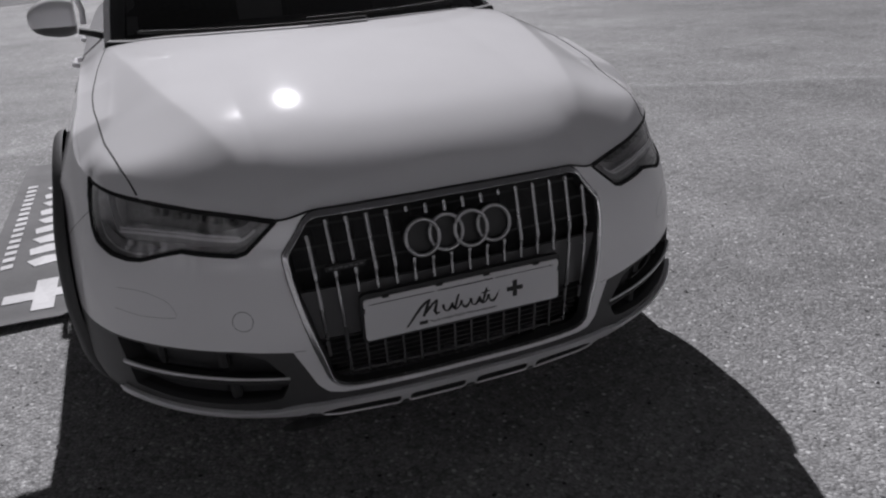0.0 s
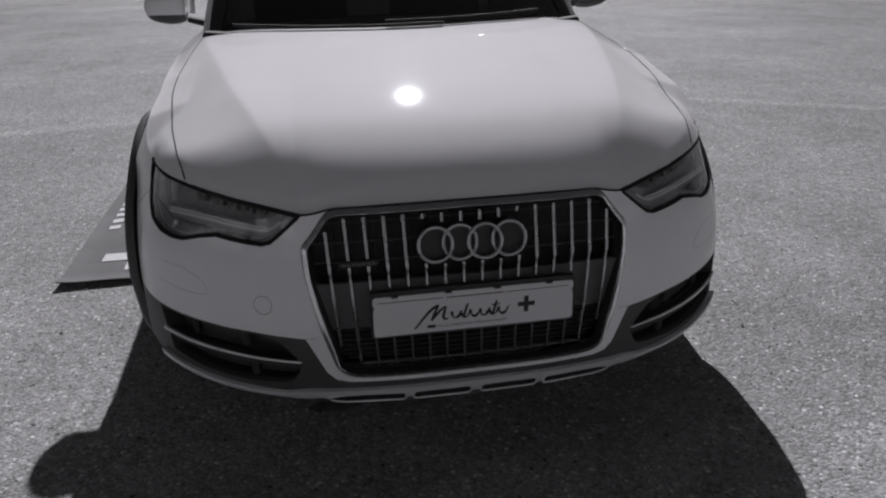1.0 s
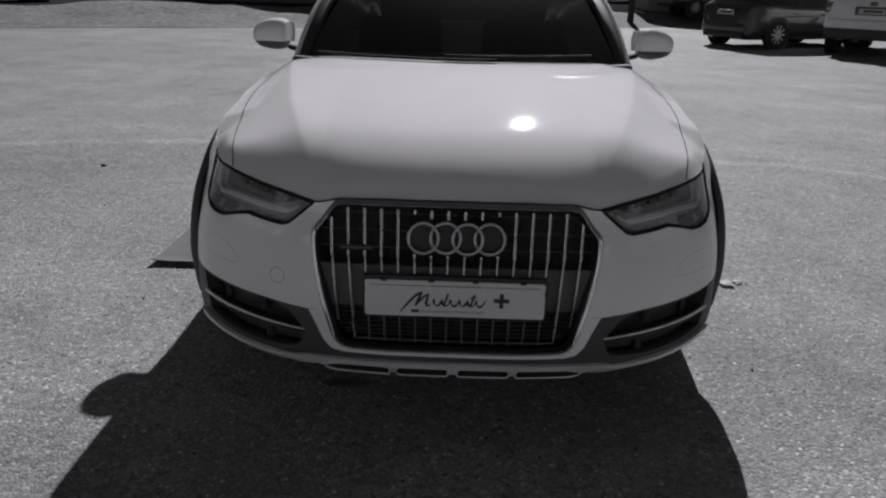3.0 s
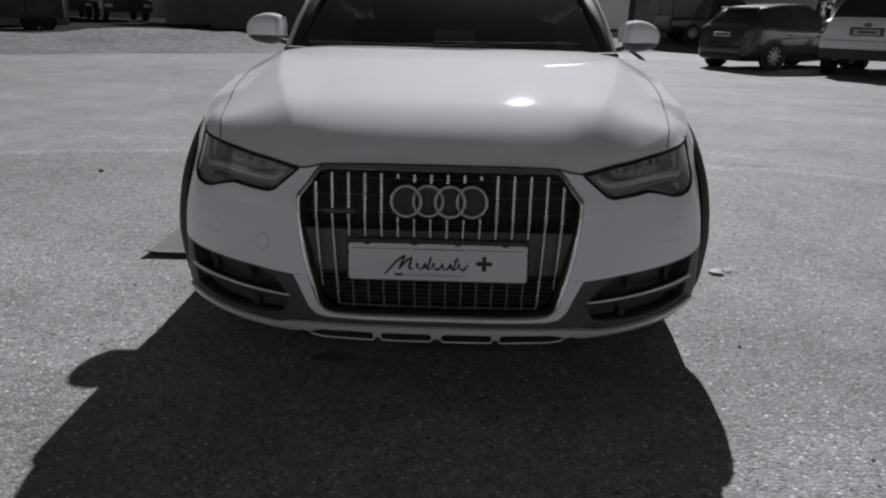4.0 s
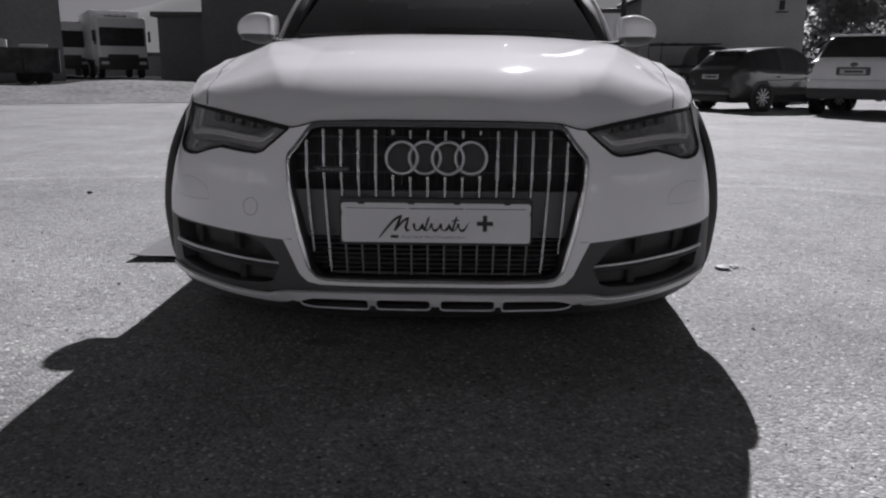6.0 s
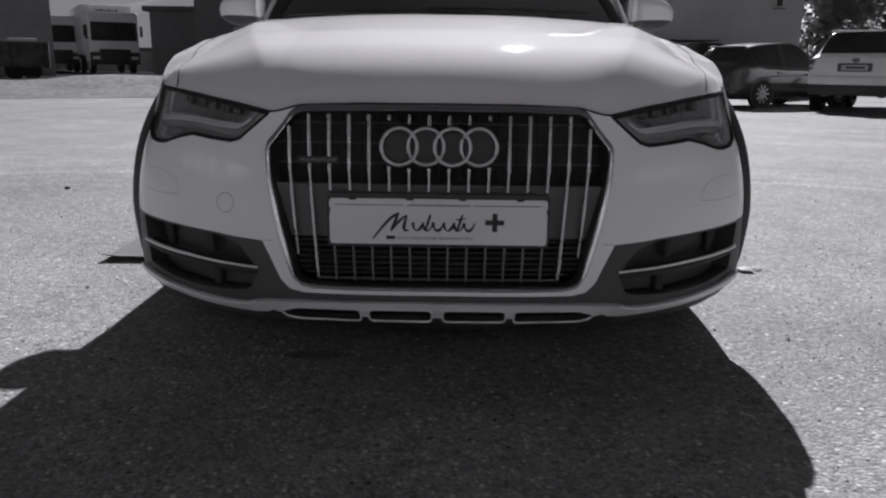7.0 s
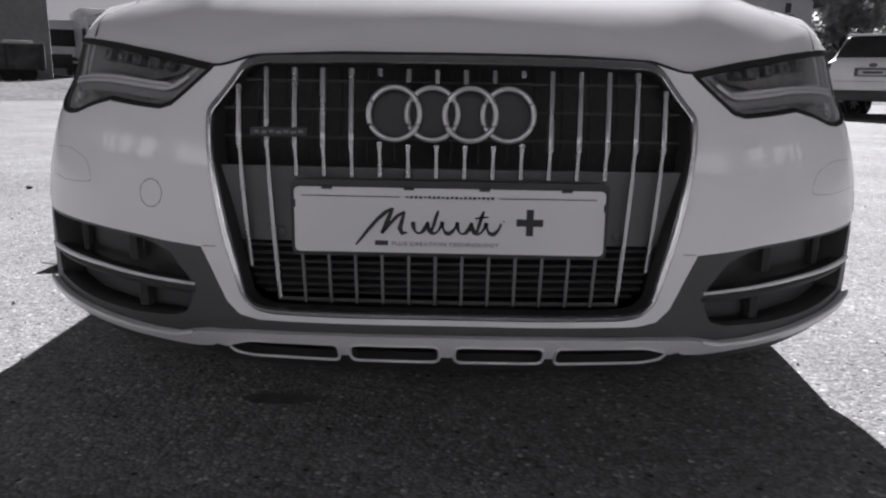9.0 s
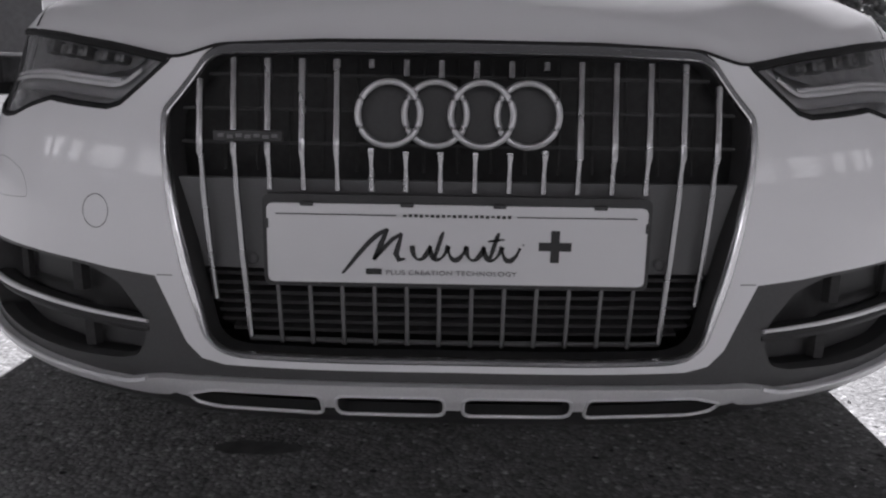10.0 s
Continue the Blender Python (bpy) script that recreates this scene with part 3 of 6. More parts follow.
def build_grille(car):
    grille = part("grille", bmesh.new(), M_BLACK, car, "hexagonal chrome-framed grille with upright bars")
    # frame: a rounded chrome band between the two outlines, with a bright inner bead
    verts, faces = [], []
    out_loop = rounded(mirrored_loop(FRAME_OUT)[1:] + mirrored_loop(FRAME_OUT)[:1], .012, 4)
    out_loop = dense(out_loop, .02)
    n = len(out_loop)
    o = np.array(out_loop)
    c = np.array([0, .53])
    t = np.roll(o, -1, 0) - np.roll(o, 1, 0)
    t /= np.linalg.norm(t, axis=1)[:, None]
    inn = np.c_[-t[:, 1], t[:, 0]]
    if np.mean(np.sum((c - o) * inn, 1)) < 0:
        inn = -inn
    bottom = np.clip((.40 - o[:, 1]) / .06, 0, 1)
    rows = [(-.0005, -.010), (-.0005, .002), (.0012, .0048), (.0108, .0098), (.0122, .0100), (.0138, .0086), (.0148, .005), (.0152, .001), (.0155, -.03)]
    for w, h in rows:
        k = w * (1 - .35 * bottom)
        q = o + inn * k[:, None]
        verts += [*wall(q[:, 0], q[:, 1], h)]
    for r in range(len(rows) - 1):
        for i in range(n):
            faces.append((r * n + i, r * n + (i + 1) % n, (r + 1) * n + (i + 1) % n, (r + 1) * n + i))
    cut = n * (len(rows) - 2)
    for name, chosen, mat, label in (("grille_frame", faces[:cut], M_FRAME, "bright satin chrome frame"), ("frame_return", faces[cut:], M_BLACK, "black return inside the frame")):
        bm = bmesh.new()
        vs = {i: bm.verts.new(verts[i]) for i in sorted({i for f in chosen for i in f})}
        for f in chosen:
            bm.faces.new([vs[i] for i in f])
        bmesh.ops.recalc_face_normals(bm, faces=bm.faces)
        part(name, bm, mat, grille, label, sharp=.35)
    part("frame_gap", tube(on_wall(out_loop, .0005), .0024, True, 6, ups=normals_on(out_loop)), M_GAP, grille)

    half = lambda z: float(np.interp(z, [.32, .345, .438, .592, .648, .69, .722, .737], [.285, .335, .362, .402, .411, .39, .352, .31]))  # noqa: E731
    # dark backing, well behind the bars
    outline = [(-half(z), z) for z in (.325, .345, .44, .59, .648, .69, .722, .735)] + [(half(z), z) for z in (.735, .722, .69, .648, .59, .44, .345, .325)]
    outline = [(x * 1.16, z + (z - .53) * .06) for x, z in outline]
    plain(outline, .135, .01, M_DEEP, "grille_backing", grille)
    # thin cross bars of the upper mesh
    for z in (.705, .657, .610):
        w = half(z) - .01
        path = [(x, grille_y(x, z) + .035, z) for x in np.linspace(-w, w, 13)]
        part("mesh_bar", tube(path, .0028, False, 6), M_MESH, grille)
    # upright fins behind the upper bars
    for k in range(-7, 8):
        x = k * .0484
        z1 = .73 if abs(x) < .3 else .69
        part("mesh_fin", tube([(x, grille_y(x, z) + .055, z) for z in (.57, .65, z1)], .003, False, 4), M_DEEP, grille)
    # grey mounting panel behind the plate
    outline = [(-half(.432), .432), (-half(.562), .562), (half(.562), .562), (half(.432), .432)]
    bm = bmesh.new()
    cols = np.linspace(-1, 1, 25)
    rows_z = [.432, .47, .52, .562]
    grid = [[bm.verts.new((c * (half(z) + .012), grille_y(c * half(z), z) + .016, z)) for c in cols] for z in rows_z]
    for a, b in zip(grid, grid[1:]):
        for i in range(24):
            bm.faces.new((a[i], a[i + 1], b[i + 1], b[i]))
    ext = bmesh.ops.extrude_face_region(bm, geom=bm.faces[:])
    bmesh.ops.translate(bm, vec=(0, .012, 0), verts=[g for g in ext["geom"] if isinstance(g, bmesh.types.BMVert)])
    bmesh.ops.recalc_face_normals(bm, faces=bm.faces)
    part("mounting_panel", bm, M_PANEL, grille, "matt grey panel behind the plate")
    for sx in (-1, 1):
        bm = bmesh.new()
        lathe_y(bm, [(0, -.004), (.006, -.004), (.0075, -.003), (.0078, .0), (.0095, .0), (.0098, -.0015), (.0105, 0.002)], (sx * .291, grille_y(.291, .447) + .016, .447), 20)
        part("parking_sensor", bm, M_PANEL, grille, "round grey parking sensor")
    # lower slats
    for z in (.421, .407, .393, .379, .365, .351, .338):
        w = half(z) + .006
        bm = bmesh.new()
        for k in range(24):
            a, b = -w + 2 * w * k / 24, -w + 2 * w * (k + 1) / 24
            ya, yb = float(grille_y(a, z)) + .022, float(grille_y(b, z)) + .022
            v = [bm.verts.new(p) for p in ((a, ya, z + .003), (b, yb, z + .003), (b, yb + .004, z - .003), (a, ya + .004, z - .003),
                                           (a, ya + .03, z + .006), (b, yb + .03, z + .006), (b, yb + .03, z + .001), (a, ya + .03, z + .001))]
            bm.faces.new((v[0], v[1], v[2], v[3]))
            bm.faces.new((v[1], v[0], v[4], v[5]))
            bm.faces.new((v[3], v[2], v[6], v[7]))
        bmesh.ops.remove_doubles(bm, verts=bm.verts, dist=1e-5)
        bmesh.ops.recalc_face_normals(bm, faces=bm.faces)
        part("lower_slat", bm, M_SLAT, grille)
    # upright chrome bars
    for k in range(-8, 8):
        top_x = (k + .5) * .0484
        ax = abs(top_x)
        lean = lambda z: top_x * float(np.interp(z, [.33, .60, .73], [.94, .985, 1.0]))  # noqa: E731,B023
        z_top = .726 if ax < .33 else .697
        spans = []
        if ax < .145:
            spans += [(z_top, .704 + .010 * (ax > .11) - .002 * (ax < .03)), (.607 - .004 * (ax < .1), .549)]
        else:
            spans += [(z_top, .549 if ax < .28 else (.332 if ax < .33 else .388))]
        if ax < .29:
            spans += [(.420, .324)]
        for hi, lo in spans:
            zs = [z for z in (.72, .70, .66, .62, .600, .590, .583, .576, .55, .50, .45, .40, .36) if lo < z < hi]
            zs = [hi] + zs + [lo]
            path = [(lean(z), float(grille_y(lean(z), z)) + (.004 if .574 < z < .592 else 0) + (.004 if z < .43 else 0), z) for z in zs]
            rad = [.0036 if .574 < z < .592 else (.0054 if z > .59 else (.0046 if hi > .43 else .0034)) for z in zs]
            part("grille_bar", tube(path, rad, False, 8, 1.0, ups=[(0, 1, 0)] * len(zs)), M_BAR if hi > .43 else M_BARDIM, grille, "slim satin upright bar")
    # foot rail under the bars
    path = [(x, float(grille_y(x, .326)) + .014, .326 + .002 * abs(x)) for x in np.linspace(-.30, .30, 17)]
    part("foot_rail", tube(path, .004, False, 6), M_PANEL, grille)
    # four plain linked rings on a dark carrier
    emblem = part("ring_emblem", bmesh.new(), M_CHROME, grille, "four linked plain chrome rings")
    for k in range(4):
        cx = (k - 1.5) * .063
        path = [(cx + .0425 * math.cos(a), .0095 + .006 * (k % 2) + .018 * (math.sin(a) + 1) / 2, .655 + .0425 * math.sin(a)) for a in np.linspace(0, math.tau, 48, endpoint=False)]
        part("ring", tube(path, .0048, True, 10), M_SATIN, emblem)
        bm = bmesh.new()
        disc = [(cx + .041 * math.cos(a), .655 + .041 * math.sin(a)) for a in np.linspace(0, math.tau, 40, endpoint=False)]
        f = bm.faces.new([bm.verts.new((x, .030 + .014 * (z - .609) / .092 + .0012 * k, z)) for x, z in disc])
        ext = bmesh.ops.extrude_face_region(bm, geom=[f])
        bmesh.ops.translate(bm, vec=(0, .02, 0), verts=[g for g in ext["geom"] if isinstance(g, bmesh.types.BMVert)])
        bmesh.ops.recalc_face_normals(bm, faces=bm.faces)
        part("ring_backing", bm, M_BLACK, emblem)
    # small badge: a plain bar
    bm = bmesh.new()
    box(bm, -.287, .020, .622, .096, .010, .016, .004)
    badge = part("badge", bm, M_BLACK, grille, "small dark badge with plain bright bars")
    bm = bmesh.new()
    for k in range(7):
        box(bm, -.323 + .0122 * k, .0145, .622 + .0008 * (-1) ** k, .0085, .003, .0046, .001)
    part("badge_bar", bm, M_BARDIM, badge)
    return grille


def lathe_y(bm, profile, at, n=24):
    """Turns (radius, along y) pairs round a y-axis through at."""
    rings = []
    for k in range(n):
        a = k * math.tau / n
        rings.append([bm.verts.new(Vector(at) + Vector((r * math.cos(a), h, r * math.sin(a)))) for r, h in profile])
    for k in range(n):
        a, b = rings[k], rings[(k + 1) % n]
        for j in range(len(profile) - 1):
            if profile[j][0] == 0:
                if j == 0:
                    bm.faces.new((a[j], a[j + 1], b[j + 1]))
                continue
            bm.faces.new((a[j], a[j + 1], b[j + 1], b[j]))
    bmesh.ops.remove_doubles(bm, verts=bm.verts, dist=1e-6)
    bmesh.ops.recalc_face_normals(bm, faces=bm.faces)


def stroke(points, width, y, name, parent, mat, depth=.0012):
    """A flat pen stroke of varying width in the plane of the plate."""
    bm = bmesh.new()
    pts = [Vector(p) for p in points]
    left, right = [], []
    for i, p in enumerate(pts):
        t = (pts[min(i + 1, len(pts) - 1)] - pts[max(i - 1, 0)]).normalized()
        nrm = Vector((-t.y, t.x))
        w = width[i] if isinstance(width, (list, tuple)) else width
        left.append(bm.verts.new((p.x + nrm.x * w, y, p.y + nrm.y * w)))
        right.append(bm.verts.new((p.x - nrm.x * w, y, p.y - nrm.y * w)))
    for i in range(len(pts) - 1):
        bm.faces.new((left[i], left[i + 1], right[i + 1], right[i]))
    ext = bmesh.ops.extrude_face_region(bm, geom=bm.faces[:])
    bmesh.ops.translate(bm, vec=(0, depth, 0), verts=[g for g in ext["geom"] if isinstance(g, bmesh.types.BMVert)])
    bmesh.ops.recalc_face_normals(bm, faces=bm.faces)
    return part(name, bm, mat, parent)


def build_plate(car):
    y0 = -.002
    w, lo, hi = .26, .424, .534
    holder = plain(rounded([(-w - .006, lo - .006), (w + .006, lo - .006), (w + .006, hi + .012), (-w - .006, hi + .012)], .012, 4), y0 + .002, .014, M_BLACK, "plate_holder", car, "black plastic plate holder")
    plate = plain(rounded([(-w, lo), (w, lo), (w, hi), (-w, hi)], .010, 5), y0 - .002, .006, M_PLATE, "plate", holder, "white show plate with dark printed shapes and a cross")
    ink = y0 - .0032
    # holder tabs over the plate's upper edge
    for x in (-.205, -.068, .058, .195):
        bm = bmesh.new()
        box(bm, x, y0 - .002, hi - .0005, .018, .006, .006, .002)
        part("holder_tab", bm, M_BLACK, holder)
    for x in (-w, w):
        bm = bmesh.new()
        box(bm, x, y0 - .002, hi - .028, .005, .006, .014, .002)
        part("holder_tab", bm, M_BLACK, holder)
    # hairlines and a small row of plain bars between them
    stroke([(-.247, .5195), (-.083, .5190)], .0007, ink, "hairline", plate, M_INK)
    stroke([(.082, .5190), (.245, .5195)], .0007, ink, "hairline", plate, M_INK)
    bm = bmesh.new()
    for k in range(20):
        box(bm, -.071 + k * .0075, ink + .0006, .5188 + (.0004 if k % 3 else 0), .0048, .0012, .0040 if k % 4 else .0028)
    part("small_bars", bm, M_INK, plate)
    # mark of plain slanted strokes and open ovals
    stroke([(-.157, .4370), (-.148, .4475), (-.136, .4630), (-.120, .4815), (-.107, .4930), (-.095, .5000)], [.0016, .0024, .0030, .0033, .0034, .0020], ink, "slanted_stroke", plate, M_INK)
    stroke([(-.094, .5005), (-.099, .4900), (-.105, .4750), (-.113, .4570)], [.0018, .0034, .0040, .0030], ink, "slanted_stroke", plate, M_INK)
    stroke([(-.113, .4570), (-.101, .4720), (-.088, .4860), (-.075, .4945)], [.0020, .0030, .0030, .0022], ink, "slanted_stroke", plate, M_INK)
    stroke([(-.075, .4945), (-.079, .4800), (-.083, .4660), (-.079, .4575), (-.070, .4590)], [.0018, .0034, .0042, .0036, .0014], ink, "slanted_stroke", plate, M_INK)
    wave = [(x + .004 * math.sin((x + .068) * 255 + 1.2), .4680 + .0098 * math.sin((x + .068) * 255)) for x in np.linspace(-.062, .084, 90)]
    stroke(wave, [.0027 + .0010 * math.sin(k * .7) for k in range(90)], ink, "wavy_stroke", plate, M_INK)
    for x in (-.024, .052):
        stroke([(x - .006, .4600), (x - .002, .4730), (x + .003, .4900), (x + .006, .4975)], [.0022, .0030, .0030, .0016], ink, "slanted_stroke", plate, M_INK)
    stroke([(.043, .4850), (.055, .4868), (.066, .4880)], [.0012, .0018, .0010], ink, "slanted_stroke", plate, M_INK)
    bm = bmesh.new()
    lathe_y(bm, [(0, 0), (.0016, 0), (.0016, .0012)], (.0915, ink, .4810), 10)
    part("dot", bm, M_INKPALE, plate)
    # cross
    c, r, h = (.135, .479), .0224, .0060
    plain([(c[0] + u, c[1] + v) for u, v in ((-r, h), (-r, -h), (-h, -h), (-h, -r), (h, -r), (h, -h), (r, -h), (r, h), (h, h), (h, r), (-h, r), (-h, h))],
          ink, .001, M_INK, "cross", plate, "dark grey cross")
    # small block and the tagline
    bm = bmesh.new()
    box(bm, -.1135, ink + .0006, .4405, .022, .0012, .0080)
    part("small_block", bm, M_INK, plate)
    txt = bpy.data.curves.new("tagline", "FONT")
    txt.body, txt.size, txt.extrude, txt.align_x, txt.space_character = "PLUS CREATION TECHNOLOGY", .0118, .0005, "LEFT", 1.06
    tob = new("tagline", txt)
    dg = bpy.context.evaluated_depsgraph_get()
    me = bpy.data.meshes.new_from_object(tob.evaluated_get(dg))
    bpy.data.objects.remove(tob)
    me.materials.clear()
    me.materials.append(M_INKPALE)
    width = max(v.co.x for v in me.vertices)
    line = new("tagline", me)
    line.parent = plate
    line.matrix_basis = Matrix.Translation((-.097, ink + .0002, .4365)) @ Matrix.Rotation(radians(90), 4, "X") @ Matrix.Diagonal((.181 / width, .78, 1, 1))
    tagged(line, "small grey tagline lettering")


def build_mirror(car, side):
    cx, cy, cz = side * .912, 1.80, 1.080

    def shell(z_pick, grow=1.0):
        bm = bmesh.new()
        bmesh.ops.create_uvsphere(bm, u_segments=32, v_segments=24, radius=1)
        bmesh.ops.delete(bm, geom=[f for f in bm.faces if not z_pick(f.calc_center_median().z)], context="FACES")
        for v in bm.verts:
            x, y, z = v.co
            e = .68
            x, y, z = (math.copysign(abs(c) ** e, c) for c in (x, y, z))
            x = side * max(side * x, -.72)
            v.co = (x * .098 * grow * (1 - .10 * (z < 0) * abs(z)), y * .098 * grow * (1 if y < 0 else .55), z * .074 * grow * (1 - .22 * max(0, side * x)))
            v.co.z -= .012 * (side * v.co.x / .1) ** 2 * (1 if side * v.co.x > 0 else .3)
        bmesh.ops.translate(bm, vec=(cx, cy, cz), verts=bm.verts)
        return bm

    mirror = part("mirror", shell(lambda z: z > -.20), M_PAINT, car, "white-capped door mirror with black lower half", sharp=9)
    part("mirror_base", shell(lambda z: z <= -.20, .992), M_CLAD, mirror, "black lower shell", sharp=9)
    bm = bmesh.new()
    box(bm, cx, cy + .048, cz, .13, .006, .09, .03)
    part("mirror_glass", bm, M_CHROME, mirror)
    path = [(side * .84, 1.78, 1.024), (side * .78, 1.78, 1.008), (side * .72, 1.79, .985)]
    part("mirror_arm", tube(path, [.022, .026, .032], False, 10, .6), M_RUBBER, mirror)
    path = [(cx - side * .09, cy - .035, cz + .055), (cx - side * .099, cy - .045, cz + .02), (cx - side * .094, cy - .04, cz - .03)]
    part("mirror_trim", tube(path, .011, False, 8), M_SILVER, mirror, "bright inner trim")
    return mirror


def build_wheel(car, side, y):
    x = side * .80
    bm = bmesh.new()
    lathe(bm, [(.235, -.105), (.30, -.115), (.335, -.105), (.352, -.085), (.358, -.05), (.358, .05), (.352, .085), (.335, .105), (.30, .115), (.235, .105)], (x, y, .358), 48)
    wheel = part("wheel", bm, M_RUBBER, car, "black tyre on a five-spoke alloy rim")
    bm = bmesh.new()
    lathe(bm, [(.236, -.10), (.238, .10), (.225, .105), (.215, .095), (.212, -.10)], (x, y, .358), 48)
    part("rim", bm, M_RIM, wheel)
    for k in range(10):
        a = k * math.tau / 10
        c, s = math.cos(a), math.sin(a)
        path = [(x + side * .085, y + r * c, .358 + r * s) for r in (.03, .10, .17, .222)]
        part("spoke", tube(path, [.026, .020, .018, .022], False, 6, .6, ups=[(1, 0, 0)] * 4), M_RIM, wheel)
    bm = bmesh.new()
    lathe(bm, [(.001, .098), (.04, .096), (.06, .085), (.06, .03)] if side > 0 else [(.001, -.098), (.04, -.096), (.06, -.085), (.06, -.03)], (x, y, .358), 24)
    part("hub_cap", bm, M_RIM, wheel)
    bm = bmesh.new()
    lathe(bm, [(.04, 0), (.17, .0), (.17, .02), (.04, .02)], (x - side * .03, y, .358), 32)
    part("brake_disc", bm, M_SATIN, wheel)


def build_flare(car, side, y0, first):
    """Plastic lip round a wheel opening."""
    bm = bmesh.new()
    rings = []
    lo, hi = (-32, 205) if first else (-20, 200)
    for deg in np.linspace(lo, hi, 64):
        a = radians(deg)
        c, s = math.cos(a), math.sin(a)
        ring = []
        for r, out in ((.455, -.012), (.452, .006), (.440, .016), (.405, .020), (.392, .017), (.386, .008), (.386, -.06)):
            y, z = y0 - r * c, max(.13, AXLE_Z + r * s)
            base = float(np.interp(along_at_y(y), ALONG, CURVE[:, 0])) - float(soft_interp(z, LEAN_IN, .02)) * .35
            if first and y < y0:
                t = min(1, (y0 - y) / .45)
                base += t * t * .022 * float(np.clip((z - .22) / .2, 0, 1))
            ring.append(bm.verts.new((side * (base + out), y, z)))
        rings.append(ring)
    for a, b in zip(rings, rings[1:]):
        for k in range(len(a) - 1):
            bm.faces.new((a[k], a[k + 1], b[k + 1], b[k]))
    bmesh.ops.recalc_face_normals(bm, faces=bm.faces)
    part("arch_flare", bm, M_CLAD, car, "dark grey plastic wheel-arch flare", sharp=1.5)
    # liner of the wheel opening
    bm = bmesh.new()
    rings = []
    for deg in np.linspace(-30, 210, 32):
        a = radians(deg)
        rings.append([bm.verts.new((side * x, y0 - .41 * math.cos(a), max(.14, AXLE_Z + .41 * math.sin(a)))) for x in (.90, .75, .60, .52)])
    for a, b in zip(rings, rings[1:]):
        for k in range(3):
            bm.faces.new((a[k], a[k + 1], b[k + 1], b[k]))
    part("arch_liner", bm, M_BLACK, car)


